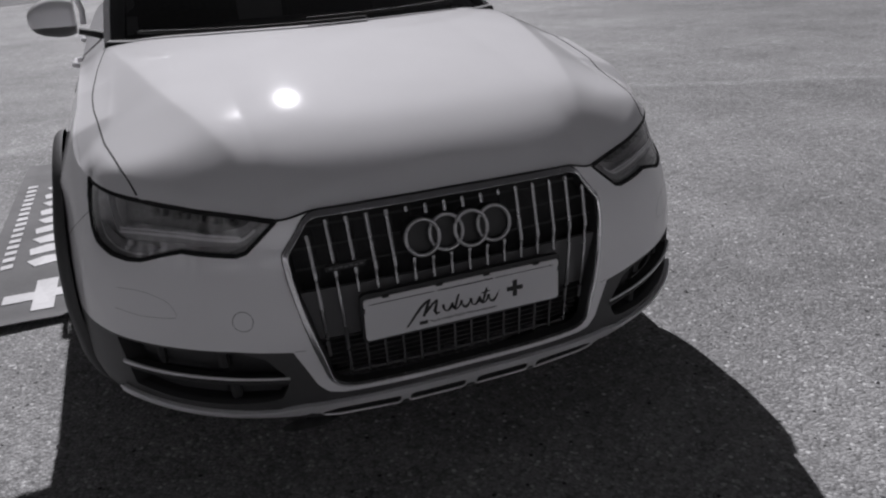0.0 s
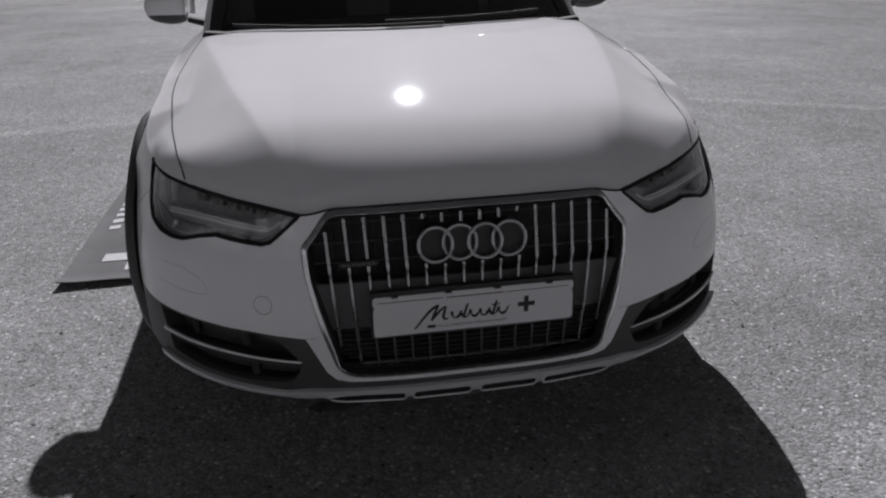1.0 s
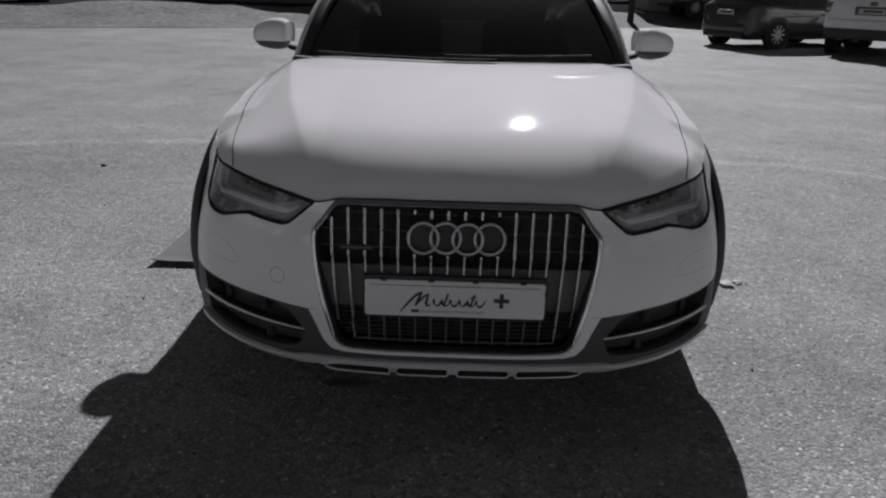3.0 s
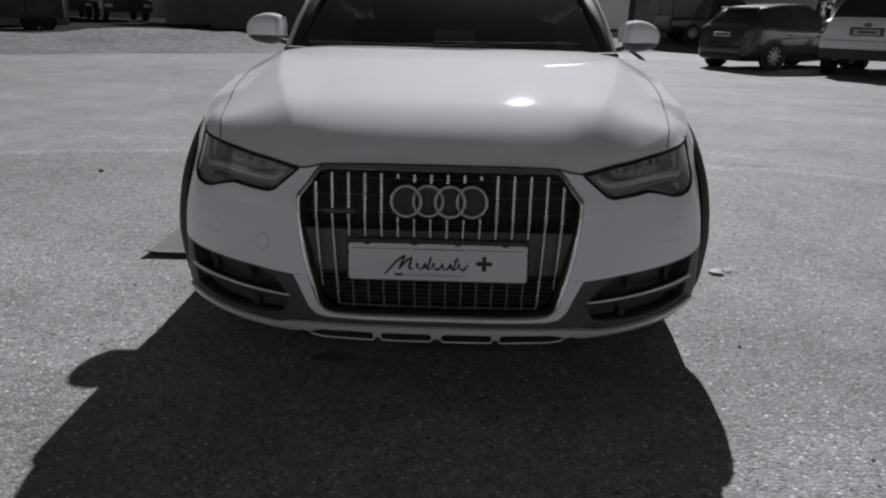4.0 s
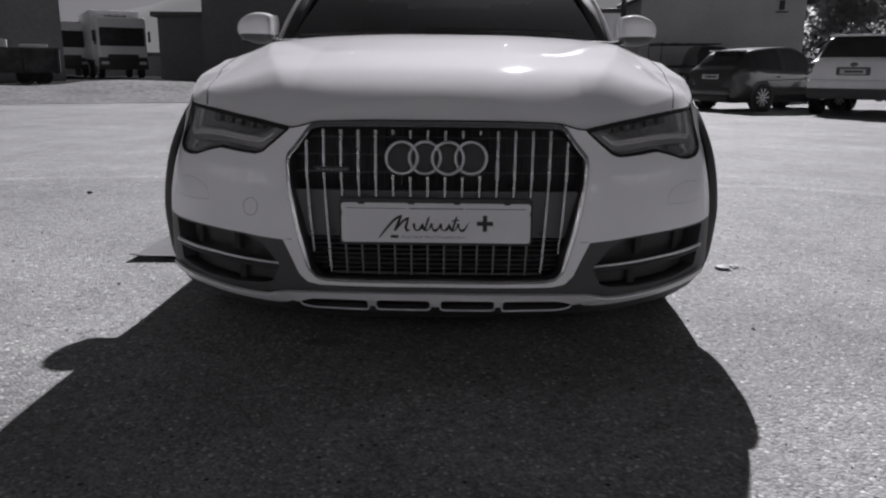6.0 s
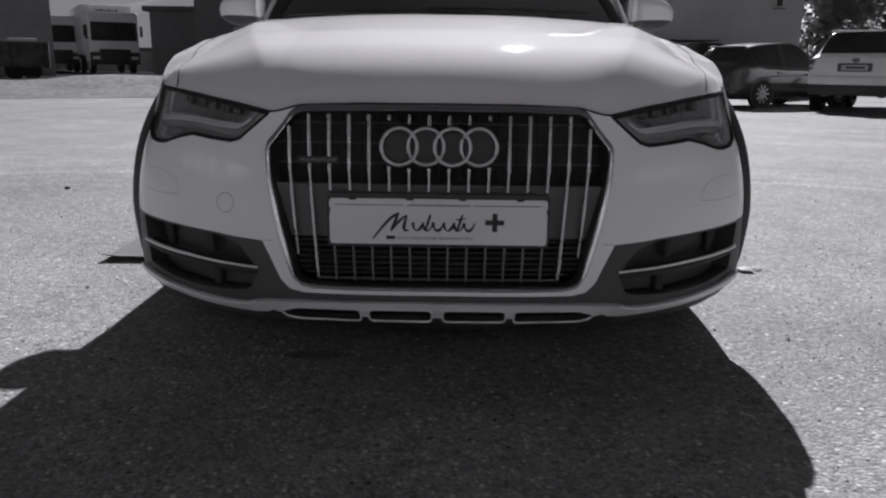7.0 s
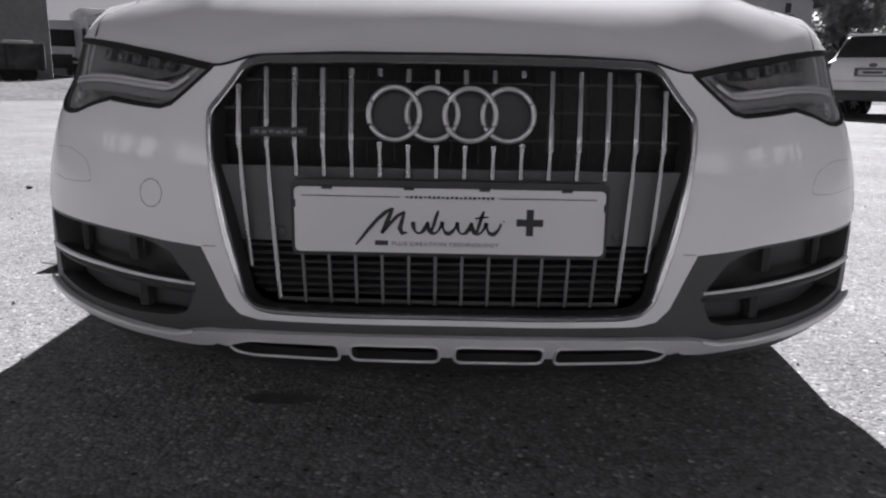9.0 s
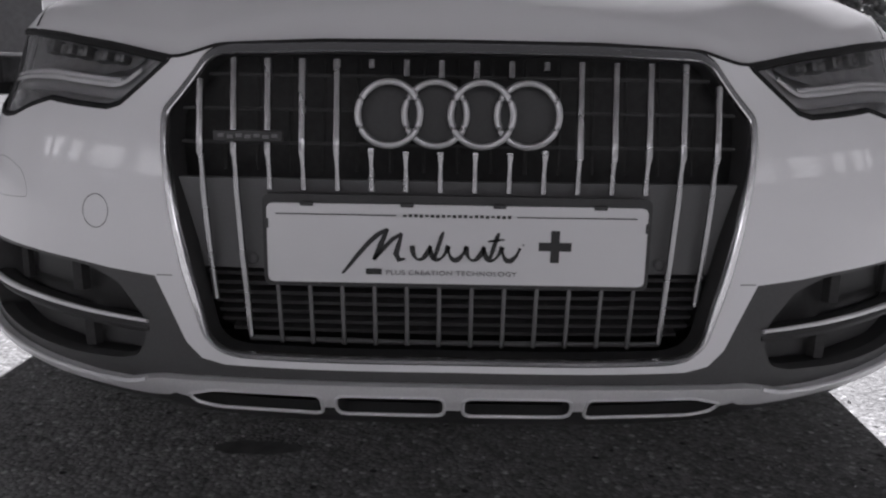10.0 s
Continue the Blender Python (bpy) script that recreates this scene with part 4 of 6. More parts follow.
def build_car():
    car = thing("estate_car", "clean white estate car with chrome grille parked on asphalt", "car")
    from mathutils import bvhtree
    tree = bvhtree.BVHTree.FromPolygons([tuple(v) for v in CAP_V], [tuple(int(i) for i in f) for f in CAP_F])
    solid = ~(IN_ARCH | IN_LAMP | IN_FRAME)
    panel("front_bumper", solid & ~IN_CLAD & ~REARWARD, M_PAINT, car, "glossy white front bumper")
    panel("wing", solid & ~IN_CLAD & REARWARD & (WC[:, 0] > 0), M_PAINT, car, "glossy white front wing")
    panel("wing", solid & ~IN_CLAD & REARWARD & (WC[:, 0] < 0), M_PAINT, car, "glossy white front wing")
    panel("underside", solid & IN_CLAD & ~IN_RECESS & ~(IN_SKID | IN_SLOT | IN_BODY) & (_z < .200), M_BLACK, car, "black underside of the bumper", -.004, .01)
    panel("lower_cladding", solid & IN_CLAD & ~IN_RECESS & ~(IN_SKID | IN_SLOT | IN_BODY) & (_z >= .200), M_CLAD, car, "dark grey lower bumper cladding", -.001, .02)
    # underride guard, standing proud of the cladding
    panel("guard_body", solid & IN_BODY & ~IN_SLOT, M_BLACK, car, "black body of the underride guard", .006, .018)
    skid = panel("underride_guard", solid & IN_SKID & ~IN_SLOT, M_SILVER, car, "silver underride guard with four slots", .012, .018)
    for sx in (-1, 1):
        for slot in (SLOT_A, SLOT_B):
            loop = [(sx * s, z) for s, z in slot]
            part("slot_rim", tube(on_wall(loop, .011), .0027, True, 8, ups=normals_on(loop)), M_SILVER, skid)
            far = on_wall(loop, -.03)
            raw("slot_back", far, [tuple(range(len(far)))[::sx]], M_BLACK, skid, smooth=False)
            near = on_wall(loop, .008)
            k = len(far)
            raw("slot_wall", [*near, *far], [(i, (i + 1) % k, k + (i + 1) % k, k + i) for i in range(k)], M_BLACK, skid)
        line = dense([(sx * s, z) for s, z in SKID_TOP[4:]], .015, closed=False)
        line = rounded_line(line, .02)
        part("guard_edge", tube(on_wall(line, .010), .0045, False, 8, ups=normals_on(line)), M_SILVER, skid)
    # side air inlets
    for sx in (-1, 1):
        inlet = panel("air_inlet", IN_RECESS & (np.sign(WC[:, 0]) == sx), M_BLACK, car, "black side air inlet with a chrome blade", -.055, .001)
        loop = [(sx * s, z) for s, z in RECESS]
        a, b = on_wall(loop, -.001), on_wall(loop, -.056)
        k = len(loop)
        raw("inlet_wall", [*a, *b], [(i, (i + 1) % k, k + (i + 1) % k, k + i) for i in range(k)], M_BLACK, inlet)
        blade = [(.90, .366), (.80, .364), (.67, .361), (.56, .354), (.50, .352), (.452, .351)]
        line = dense([(sx * s, z) for s, z in blade], .015, closed=False)
        nrm = normals_on(line)
        part("chrome_strip", tube(on_wall(line, .002), list(np.linspace(.0056, .0030, len(line))), False, 8, ups=nrm), M_SILVER, inlet, "bright chrome strip")
        low = [(s, z - .012) for s, z in line]
        part("blade", tube(on_wall(low, -.018), .020, False, 8, .6, ups=[(0, 0, 1)] * len(low)), M_INLET, inlet, "black wing blade")
        for s0, z0, z1, w in ((.62, .372, .424, .014), (.60, .286, .345, .014), (.80, .365, .424, .01)):
            rib = [(sx * (s0 + .02 * (z - z0)), z) for z in np.linspace(z0, z1, 5)]
            part("rib", tube(on_wall(rib, -.035), w, False, 6), M_DEEP, inlet)
        for z0, z1, s0, s1 in ((.375, .418, .64, .88), (.292, .345, .63, .87), (.29, .34, .49, .585)):
            pts = [(sx * s, z) for z in np.linspace(z0, z1, 4) for s in np.linspace(s0, s1, 12)]
            v = on_wall(pts, -.046)
            f = [(r * 12 + c, r * 12 + c + 1, r * 12 + c + 13, r * 12 + c + 12)[::sx] for r in range(3) for c in range(11)]
            raw("inlet_mesh", v, f, M_INLET, inlet)
    # hood and wing tops
    fc = CAP_V[CAP_F].mean(1)
    edge = np.interp(fc[:, 1], _hy, _hx)
    in_hood = np.abs(fc[:, 0]) < edge
    cap_part("hood", in_hood, M_PAINT, car, "glossy white creased hood in bright sun")
    for sx in (-1, 1):
        cap_part("wing_top", ~in_hood & (np.sign(fc[:, 0]) == sx), M_PAINT, car, "glossy white wing top")
        path = []
        for y in np.linspace(.2, 1.40, 50):
            x = sx * float(np.interp(y, _hy, _hx))
            z = cap_height(tree, x, y)
            if z is not None:
                path.append((x, y, z - .001))
        part("hood_gap", tube(path, .0026, False, 6), M_GAP, car)
        line = dense([(sx * 1.085, .712), (sx * 1.16, .66), (sx * 1.25, .60)], .02, closed=False)
        part("wing_gap", tube(on_wall(line, -.0005), .0010, False, 6), M_GAP, car)
        # washer-jet cover seam
        line = dense(rounded_line([(sx * .89, .566), (sx * .80, .571), (sx * .725, .552), (sx * .70, .513), (sx * .80, .507), (sx * .90, .512)], .03), .02, closed=False)
        part("washer_seam", tube(on_wall(line, -.0003), .0005, False, 6), M_PANEL, car)
        line = dense([(sx * .432, .4215), (sx * .405, .4235)], .01, closed=False)
        part("bumper_seam", tube(on_wall(line, -.0003), .0008, False, 6), M_PANEL, car)
    ss = np.linspace(-.80, .80, 140)
    part("hood_gap", tube(wall(ss, edge_top(ss) + .0015, -.0005), .0027, False, 6), M_GAP, car)
    # tow-eye cover
    ring = [(-.544 + .0245 * math.cos(a), .506 + .0245 * math.sin(a)) for a in np.linspace(0, math.tau, 36, endpoint=False)]
    part("tow_cover_seam", tube(on_wall(ring, -.0003), .0008, True, 6), M_PANEL, car, "round tow-eye cover seam")
    for sx in (-1, 1):
        build_headlamp(car, sx)
        build_mirror(car, sx)
        for k, y in enumerate((AXLE_Y, REAR_AXLE_Y)):
            build_wheel(car, sx, y)
            build_flare(car, sx, y, k == 0)
    build_grille(car)
    build_plate(car)
    build_rear(car)
    return car


def build_rear(car):
    """Flanks, cabin, roof and tail."""
    s0, s1 = S_END, ALONG[-1]
    ss = np.linspace(s0, s1, 120)
    zs = np.array([.18, .22, .26, .30, .36, .42, .5, .58, .66, .74, .80, .86, .90, .935])
    s_rear = along_at_y(REAR_AXLE_Y)
    for sx in (-1, 1):
        s, z = np.meshgrid(ss, zs)
        top = soft_interp(s, EDGE_TOP, .015)
        z = np.where(z >= .93, top, np.minimum(z, top - .004))
        v = wall(sx * s.ravel(), z.ravel())
        nrm = wall_normal(sx * s.ravel(), z.ravel())
        m = len(ss)
        faces = []
        dark = []
        for r in range(len(zs) - 1):
            for c in range(m - 1):
                k = r * m + c
                sc, zc = s[r, c] + .02, (z[r, c] + z[r + 1, c]) / 2
                if (sc - s_rear) ** 2 + (zc - AXLE_Z) ** 2 < .41 ** 2:
                    continue
                (dark if zs[r] < .30 else faces).append((k, k + 1, k + m + 1, k + m)[::sx])
        raw("flank", v, faces, M_PAINT, car, "glossy white flank", nrm)
        raw("sill", v, dark, M_CLAD, car, "dark grey sill", nrm)
        # shoulder up to the glass
        e = wall(sx * ss, edge_top(ss))
        inner = e.copy()
        inner[:, 0] = sx * np.minimum(np.abs(e[:, 0]), np.interp(e[:, 1], [1.4, 2.0, 4.0, 4.5, 4.95], [.735, .755, .72, .62, .0]))
        inner[:, 1] = np.minimum(inner[:, 1], 4.80)
        inner[:, 2] = np.interp(inner[:, 1], [1.4, 2.0, 4.8], [1.0, 1.0, 1.02])
        k = len(ss)
        raw("shoulder", [*e, *inner], [(i, i + 1, k + i + 1, k + i)[::sx] for i in range(k - 1)], M_PAINT, car, "white shoulder")
        # side glass and pillars
        bel = [(1.52, .735, 1.0), (2.1, .755, 1.0), (3.0, .75, 1.0), (3.9, .73, 1.01), (4.55, .64, 1.03)]
        rf = [(2.02, .605, 1.36), (2.35, .60, 1.40), (3.0, .60, 1.41), (3.8, .585, 1.39), (4.3, .56, 1.33)]
        v = [(sx * x, y, z) for y, x, z in bel] + [(sx * x, y, z) for y, x, z in rf]
        raw("side_window", v, [(i, i + 1, 6 + i, 5 + i)[::sx] for i in range(4)], M_GLOSSBLACK, car, "dark side glass", smooth=False)
        a0, a1 = Vector((sx * .738, 1.43, .995)), Vector((sx * .60, 2.10, 1.385))
        path = [a0.lerp(a1, t) + Vector((sx * .02, 0, .035)) * math.sin(math.pi * t) for t in np.linspace(0, 1, 12)]
        part("pillar", tube(path, .013, False, 10, .8), M_PAINT, car, "white windscreen pillar")
        path = [p + Vector((-sx * .036, -.004, -.004)) for p in path]
        part("pillar_seal", tube(path, .030, False, 8, .6), M_BLACK, car, "black windscreen edge")
        path = [(sx * .575, y, z) for y, z in ((2.25, 1.445), (2.32, 1.478), (2.6, 1.492), (3.4, 1.488), (3.95, 1.462), (4.05, 1.43))]
        part("roof_rail", tube(path, .014, False, 8), M_SATIN, car, "silver roof rail")
        for y in (2.42, 3.45):
            path = [(sx * .89, y, .805), (sx * .932, y + .03, .808), (sx * .934, y + .17, .811), (sx * .89, y + .20, .813)]
            part("door_handle", tube(path, .013, False, 8), M_PAINT, car, "white door handle")
        for y in (2.02, 3.02):
            sl = along_at_y(y)
            part("door_gap", tube(wall(np.full(12, sx * sl), np.linspace(.32, .93, 12), 0), .002, False, 6), M_GAP, car)
        bm = bmesh.new()
        box(bm, sx * .66, 4.86, .86, .34, .10, .13, .03)
        part("tail_light", bm, M_PANEL, car, "tail light")
    # roof
    rows = [(2.08, .60, 1.385), (2.2, .60, 1.43), (2.5, .60, 1.462), (3.0, .60, 1.468), (3.6, .595, 1.455), (4.1, .575, 1.42), (4.4, .56, 1.38)]
    verts, faces = [], []
    for y, w, z in rows:
        for t in np.linspace(-1, 1, 15):
            verts.append((w * t, y - .05 * (1 - t * t) * (y < 2.15), z - .055 * t ** 4 - .012 * t * t))
    for r in range(len(rows) - 1):
        for c in range(14):
            k = r * 15 + c
            faces.append((k, k + 1, k + 16, k + 15))
    raw("roof", verts, faces, M_PAINT, car, "white roof")
    v = [(.56 * t, 4.4, 1.38 - .055 * t ** 4) for t in np.linspace(-1, 1, 9)] + [(.66 * t, 4.74 - .06 * t * t, 1.02) for t in np.linspace(-1, 1, 9)]
    raw("rear_window", v, [(i, i + 9, i + 10, i + 1) for i in range(8)], M_GLOSSBLACK, car, "dark rear glass")
    # windscreen, cowl, wipers
    ts = np.linspace(-1, 1, 21)
    verts, faces = [], []
    for q in np.linspace(0, 1, 10):
        for t in ts:
            w = .735 + (.60 - .735) * q
            verts.append((w * t, 1.10 + .33 * t * t + (2.06 - 1.10 - .33 * t * t * .7) * q - .02 * t * t * q, .985 + (1.40 - .985) * q + .03 * math.sin(math.pi * q) - .02 * t ** 4 * q))
    for r in range(9):
        for c in range(20):
            k = r * 21 + c
            faces.append((k, k + 1, k + 22, k + 21))
    raw("windscreen", verts, faces, M_SCREEN, car, "tinted windscreen")
    path = [(.70 * t, 1.17 + .28 * t * t, 1.034) for t in ts]
    part("wiper", tube([(x, y, z + .006 + .004 * x) for x, y, z in path[1:13]], .006, False, 6), M_RUBBER, car, "black wiper blade")
    part("wiper", tube([(x, y + .03, z + .018) for x, y, z in path[9:19]], .006, False, 6), M_RUBBER, car, "black wiper blade")
    path = [(.73 * t, 1.15 + .28 * t * t, 1.016) for t in ts]
    part("cowl", tube([(x, y, z - .014) for x, y, z in path], .03, False, 8, .5), M_RUBBER, car, "black cowl strip")
    # inside of the cabin
    bm = bmesh.new()
    box(bm, 0, 1.72, .93, 1.30, .60, .12, .04)
    part("dashboard", bm, M_SEAT, car, "dark dashboard")
    for sx in (-1, 1):
        bm = bmesh.new()
        box(bm, sx * .37, 2.75, .82, .50, .16, .62, .06)
        box(bm, sx * .37, 2.80, 1.20, .26, .10, .17, .04)
        box(bm, sx * .37, 2.50, .52, .52, .5, .16, .06)
        part("seat", bm, M_SEAT, car, "dark front seat")
    path = [(.37 + .18 * math.cos(a), 2.12 - .05 * math.sin(a), .98 + .17 * math.sin(a)) for a in np.linspace(0, math.tau, 24, endpoint=False)]
    part("steering_wheel", tube(path, .016, True, 8), M_SEAT, car)
    bm = bmesh.new()
    box(bm, 0, 1.95, 1.27, .20, .03, .06, .015)
    part("inner_mirror", bm, M_BLACK, car)
    bm = bmesh.new()
    box(bm, 0, 2.55, .20, 1.10, 4.45, .10, .03)
    part("underbody", bm, M_BLACK, car, "black underbody")
    bm = bmesh.new()
    box(bm, 0, 3.2, .55, 1.5, 2.6, .3, .03)
    box(bm, 0, .62, .5, .95, .6, .35, .03)
    part("floor_pan", bm, M_BLACK, car)


build_car()


# ---- yard surroundings ----
M_BANK = material("dry_bank", 0.13, rough=0.95, grain=0.45, grain_scale=7, stain=0.3, stain_scale=0.6, bump=0.6, bump_scale=14, bump_dist=0.02)
# yard colour darkened to stand in for the shade of the halls
M_YARD = material("shade_toned_asphalt", 0.035, rough=1.0, spec=0.0, grain=0.4, grain_scale=12, stain=0.3, stain_scale=0.5)
M_WALL = material("grey_render", 0.52, rough=0.9, grain=0.06, grain_scale=8, stain=0.12, stain_scale=0.5, bump=0.3, bump_scale=30)
M_DARKWALL = material("dark_cladding", 0.16, rough=0.8, grain=0.1, grain_scale=5, stain=0.15, stain_scale=0.4)
M_HALL = material("weathered_cladding", 0.30, rough=0.85, grain=0.1, grain_scale=5, stain=0.2, stain_scale=0.4)
# pale pane of the added buildings, a reflector for the car's front
M_BOUNCEPANE = material("bounce_pane", 0.8, rough=0.7, grain=0.04, grain_scale=30, stain=0.08)
M_PALEWALL = material("grey_plaster", 0.11, rough=0.9, grain=0.05, grain_scale=8, stain=0.08, stain_scale=0.4)
M_ROOF = material("roof_sheet", 0.09, rough=0.7, grain=0.15, grain_scale=6, stain=0.2, stain_scale=0.7)
M_CARDARK = material("dark_car_paint", 0.032, rough=0.3, coat=1.0, spec=0.5, grain=0.03, grain_scale=300, stain=0.05)
M_CARWHITE = material("suv_white_paint", 0.84, rough=0.3, coat=0.8, grain=0.03, grain_scale=300, stain=0.05)
M_GLASSCAR = material("car_glass", 0.045, rough=0.12, spec=0.08, stain=0.2)
M_RIMPALE = material("pale_alloy", 0.8, rough=0.4, metal=0.0, grain=0.05)
# paler grey paints the sun's glare onto the black hatchback's roof and spoiler
M_ROOFGLARE = material("roof_glare", 0.28, rough=0.3, spec=0.9, coat=1.0, stain=0.1)
M_TAIL = material("tail_lens", 0.09, rough=0.2, coat=0.5, grain=0.1)
M_TRUCK = material("truck_paint", 0.72, rough=0.4, coat=0.3, grain=0.04, grain_scale=30, stain=0.1, stain_scale=1.0)
M_BARK = material("bark", 0.06, rough=0.95, grain=0.4, grain_scale=20, bump=0.8, bump_scale=25, bump_dist=0.02)
M_LEAF = material("leaf", 0.22, rough=0.8, spec=0.1, grain=0.3, grain_scale=3, stain=0.2, stain_scale=0.5)
_n, _l = M_LEAF.node_tree.nodes, M_LEAF.node_tree.links
_glow, _mix = _n.new("ShaderNodeBsdfTranslucent"), _n.new("ShaderNodeMixShader")
_glow.inputs[0].default_value = (.62, .62, .62, 1)
_mix.inputs[0].default_value = 0.72
_l.new(_n["Principled BSDF"].outputs[0], _mix.inputs[1])
_l.new(_glow.outputs[0], _mix.inputs[2])
_l.new(_mix.outputs[0], _n["Material Output"].inputs["Surface"])
M_SHEET = material("banner_vinyl", 0.12, rough=0.75, spec=0.15, grain=0.06, grain_scale=120, stain=0.18, stain_scale=3, bump=0.3, bump_scale=9, bump_dist=0.01)
M_PALEPRINT = material("pale_print", 0.55, rough=0.4, grain=0.08, grain_scale=60, stain=0.12)
M_SCRAP = material("dull_paper", 0.34, rough=0.7, grain=0.2, grain_scale=90, stain=0.2)
M_STAIN = material("oil_film", 0.10, rough=0.45, grain=0.4, grain_scale=30, stain=0.3)


def build_bank():
    """Low rough bank with a level yard behind it."""
    nx, ny = 150, 60
    verts, faces = [], []
    for j in range(ny):
        q = j / (ny - 1)
        for i in range(nx):
            x = -55 + 110 * i / (nx - 1)
            front = 16.9 + .48 * (x + 9.44)
            front = max(14.5, min(front, 25.5)) + .5 * noise.noise((x * .3, 1, 0))
            y = front + q * q * 70
            t = min(1.0, (y - front) / 5.0)
            high = .30
            z = high * t * t * (3 - 2 * t) + (.10 * noise.noise((x * .55, y * .55, 2)) + .05 * noise.noise((x * 1.9, y * 1.9, 5))) * min(1, t * 3)
            z += .24 * math.exp(-((x + 8.7) / 3.2) ** 2 - ((y - front - 5) / 2.6) ** 2)
            verts.append((x, y, max(z, .0) + .006 if j else -.02))
    for j in range(ny - 1):
        for i in range(nx - 1):
            k = j * nx + i
            faces.append((k, k + 1, k + nx + 1, k + nx))
    # past the crest the surface takes the colour with shade painted in
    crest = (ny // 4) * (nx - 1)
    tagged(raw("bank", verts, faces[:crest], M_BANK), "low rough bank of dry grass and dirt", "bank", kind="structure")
    tagged(raw("yard", verts, faces[crest:], M_YARD), "asphalt yard behind the bank, hall shade put into its dark colour", "ground", kind="structure")


def wheel_simple(parent, x, y, r=.32, w=.2, side=1):
    bm = bmesh.new()
    lathe(bm, [(r * .66, -w / 2), (r * .9, -w / 2), (r, -w / 3), (r, w / 3), (r * .9, w / 2), (r * .66, w / 2)], (x, y, r), 28)
    wheel = part("wheel", bm, M_RUBBER, parent)
    bm = bmesh.new()
    lathe(bm, [(r * .67, -w * .4), (r * .67, w * .45), (r * .60, w * .45), (r * .58, -w * .3), (.001, -w * .3)], (x, y, r), 28)
    part("rim", bm, M_BLACK, wheel)
    for k in range(10):
        a = k * math.tau / 10
        path = [(x + side * w * .44, y + q * math.cos(a), r + q * math.sin(a)) for q in (.03, r * .35, r * .63)]
        part("spoke", tube(path, [.03, .018, .02], False, 6, .6, ups=[(1, 0, 0)] * 3), M_RIMPALE, wheel)


def ring(w, lo, belt, tw, top, tuck=.0):
    """Half cross-section of a car body: floor, sill, flank, belt, glass, roof edge, roof."""
    top = max(top, belt + .012)
    gap = top - belt
    return [(0, lo), (w * .70, lo), (w * .90, lo + .015), (w * .975 - tuck, lo + .09), (w, lo + .22), (w, lo + .55 * (belt - lo)), (w * .985, belt - .11), (w * .968, belt - .03), (w * .94, belt),
            (tw + .62 * (w * .94 - tw), belt + .38 * gap), (tw + .22 * (w * .94 - tw), belt + .74 * gap), (tw, top - .11 * gap), (tw * .93, top - .04 * gap), (tw * .62, top - .006 * gap), (0, top)]


BELT, EAVE = 8, 11


def shell(stations, per=5):
    """Points of a smooth body through rings at stations of y: an array of rows by ring places."""
    ys = np.array([q[0] for q in stations])
    rows = np.array([q[1] for q in stations])
    full = np.concatenate([ys[:, None, None] + 0 * rows[..., :1], rows], 2)
    pad = np.concatenate([full[:1], full, full[-1:]])
    out = []
    for i in range(1, len(pad) - 2):
        a, b, c, d = pad[i - 1:i + 3]
        h0, h1, h2 = (max(1e-3, float(v[0, 0] - u[0, 0])) for u, v in ((a, b), (b, c), (c, d)))
        m1 = (c - a) / (h0 + h1) * h1
        m2 = (d - b) / (h1 + h2) * h1
        for t in np.linspace(0, 1, per, endpoint=False):
            out.append((2 * t ** 3 - 3 * t * t + 1) * b + (t ** 3 - 2 * t * t + t) * m1 + (3 * t * t - 2 * t ** 3) * c + (t ** 3 - t * t) * m2)
    return np.array(out + [full[-1]])


def skin(name, grid, mat, parent, label="", sides=(-1, 1), rows=None, cols=None, out=0.0, ends=False):
    """Part of a shell as a mesh, both sides or one, moved out by a few millimetres."""
    n, m = grid.shape[:2]
    r0, r1 = rows or (0, n - 1)
    c0, c1 = cols or (0, m - 1)
    du, dv = np.gradient(grid, axis=0), np.gradient(grid, axis=1)
    p = np.stack([grid[..., 1], grid[..., 0], grid[..., 2]], -1)
    nrm = np.cross(np.stack([dv[..., 1], dv[..., 0], dv[..., 2]], -1), np.stack([du[..., 1], du[..., 0], du[..., 2]], -1))
    length = np.linalg.norm(nrm, axis=-1, keepdims=True)
    nrm = np.where(length > 1e-9, nrm / np.maximum(length, 1e-9), 0)
    centre = np.array([0, 0, .7])
    nrm *= np.sign(np.sum(nrm * (p - centre) * [1, .2, 1], -1, keepdims=True) + 1e-9)
    bm = bmesh.new()
    for sx in sides:
        q = (p + nrm * out) * [sx, 1, 1]
        vs = [[bm.verts.new(q[i, j]) for j in range(c0, c1 + 1)] for i in range(r0, r1 + 1)]
        for i in range(r1 - r0):
            for j in range(c1 - c0):
                bm.faces.new((vs[i][j], vs[i][j + 1], vs[i + 1][j + 1], vs[i + 1][j])[::sx])
        if ends:
            for row in (vs[0], vs[-1]):
                f = bm.faces.new(row)
                bmesh.ops.triangulate(bm, faces=[f])
    bmesh.ops.remove_doubles(bm, verts=bm.verts, dist=1e-5)
    bmesh.ops.recalc_face_normals(bm, faces=bm.faces)
    return part(name, bm, mat, parent, label, sharp=.9)


def car_wheels(car, w, wb, r=.325):
    for sx in (-1, 1):
        for y in (0, wb):
            bm = bmesh.new()
            lathe(bm, [(r - .01, -.03), (r + .045, -.03), (r + .06, .0), (r + .055, .012), (r - .01, .010)], (sx * (w - .012), y, r), 32)
            part("wheel_opening", bm, M_BLACK, car)
            wheel_simple(car, sx * (w - .085), y, r, .2, sx)


def car_box(name, car, mat, *args, label=""):
    bm = bmesh.new()
    box(bm, *args)
    return part(name, bm, mat, car, label)


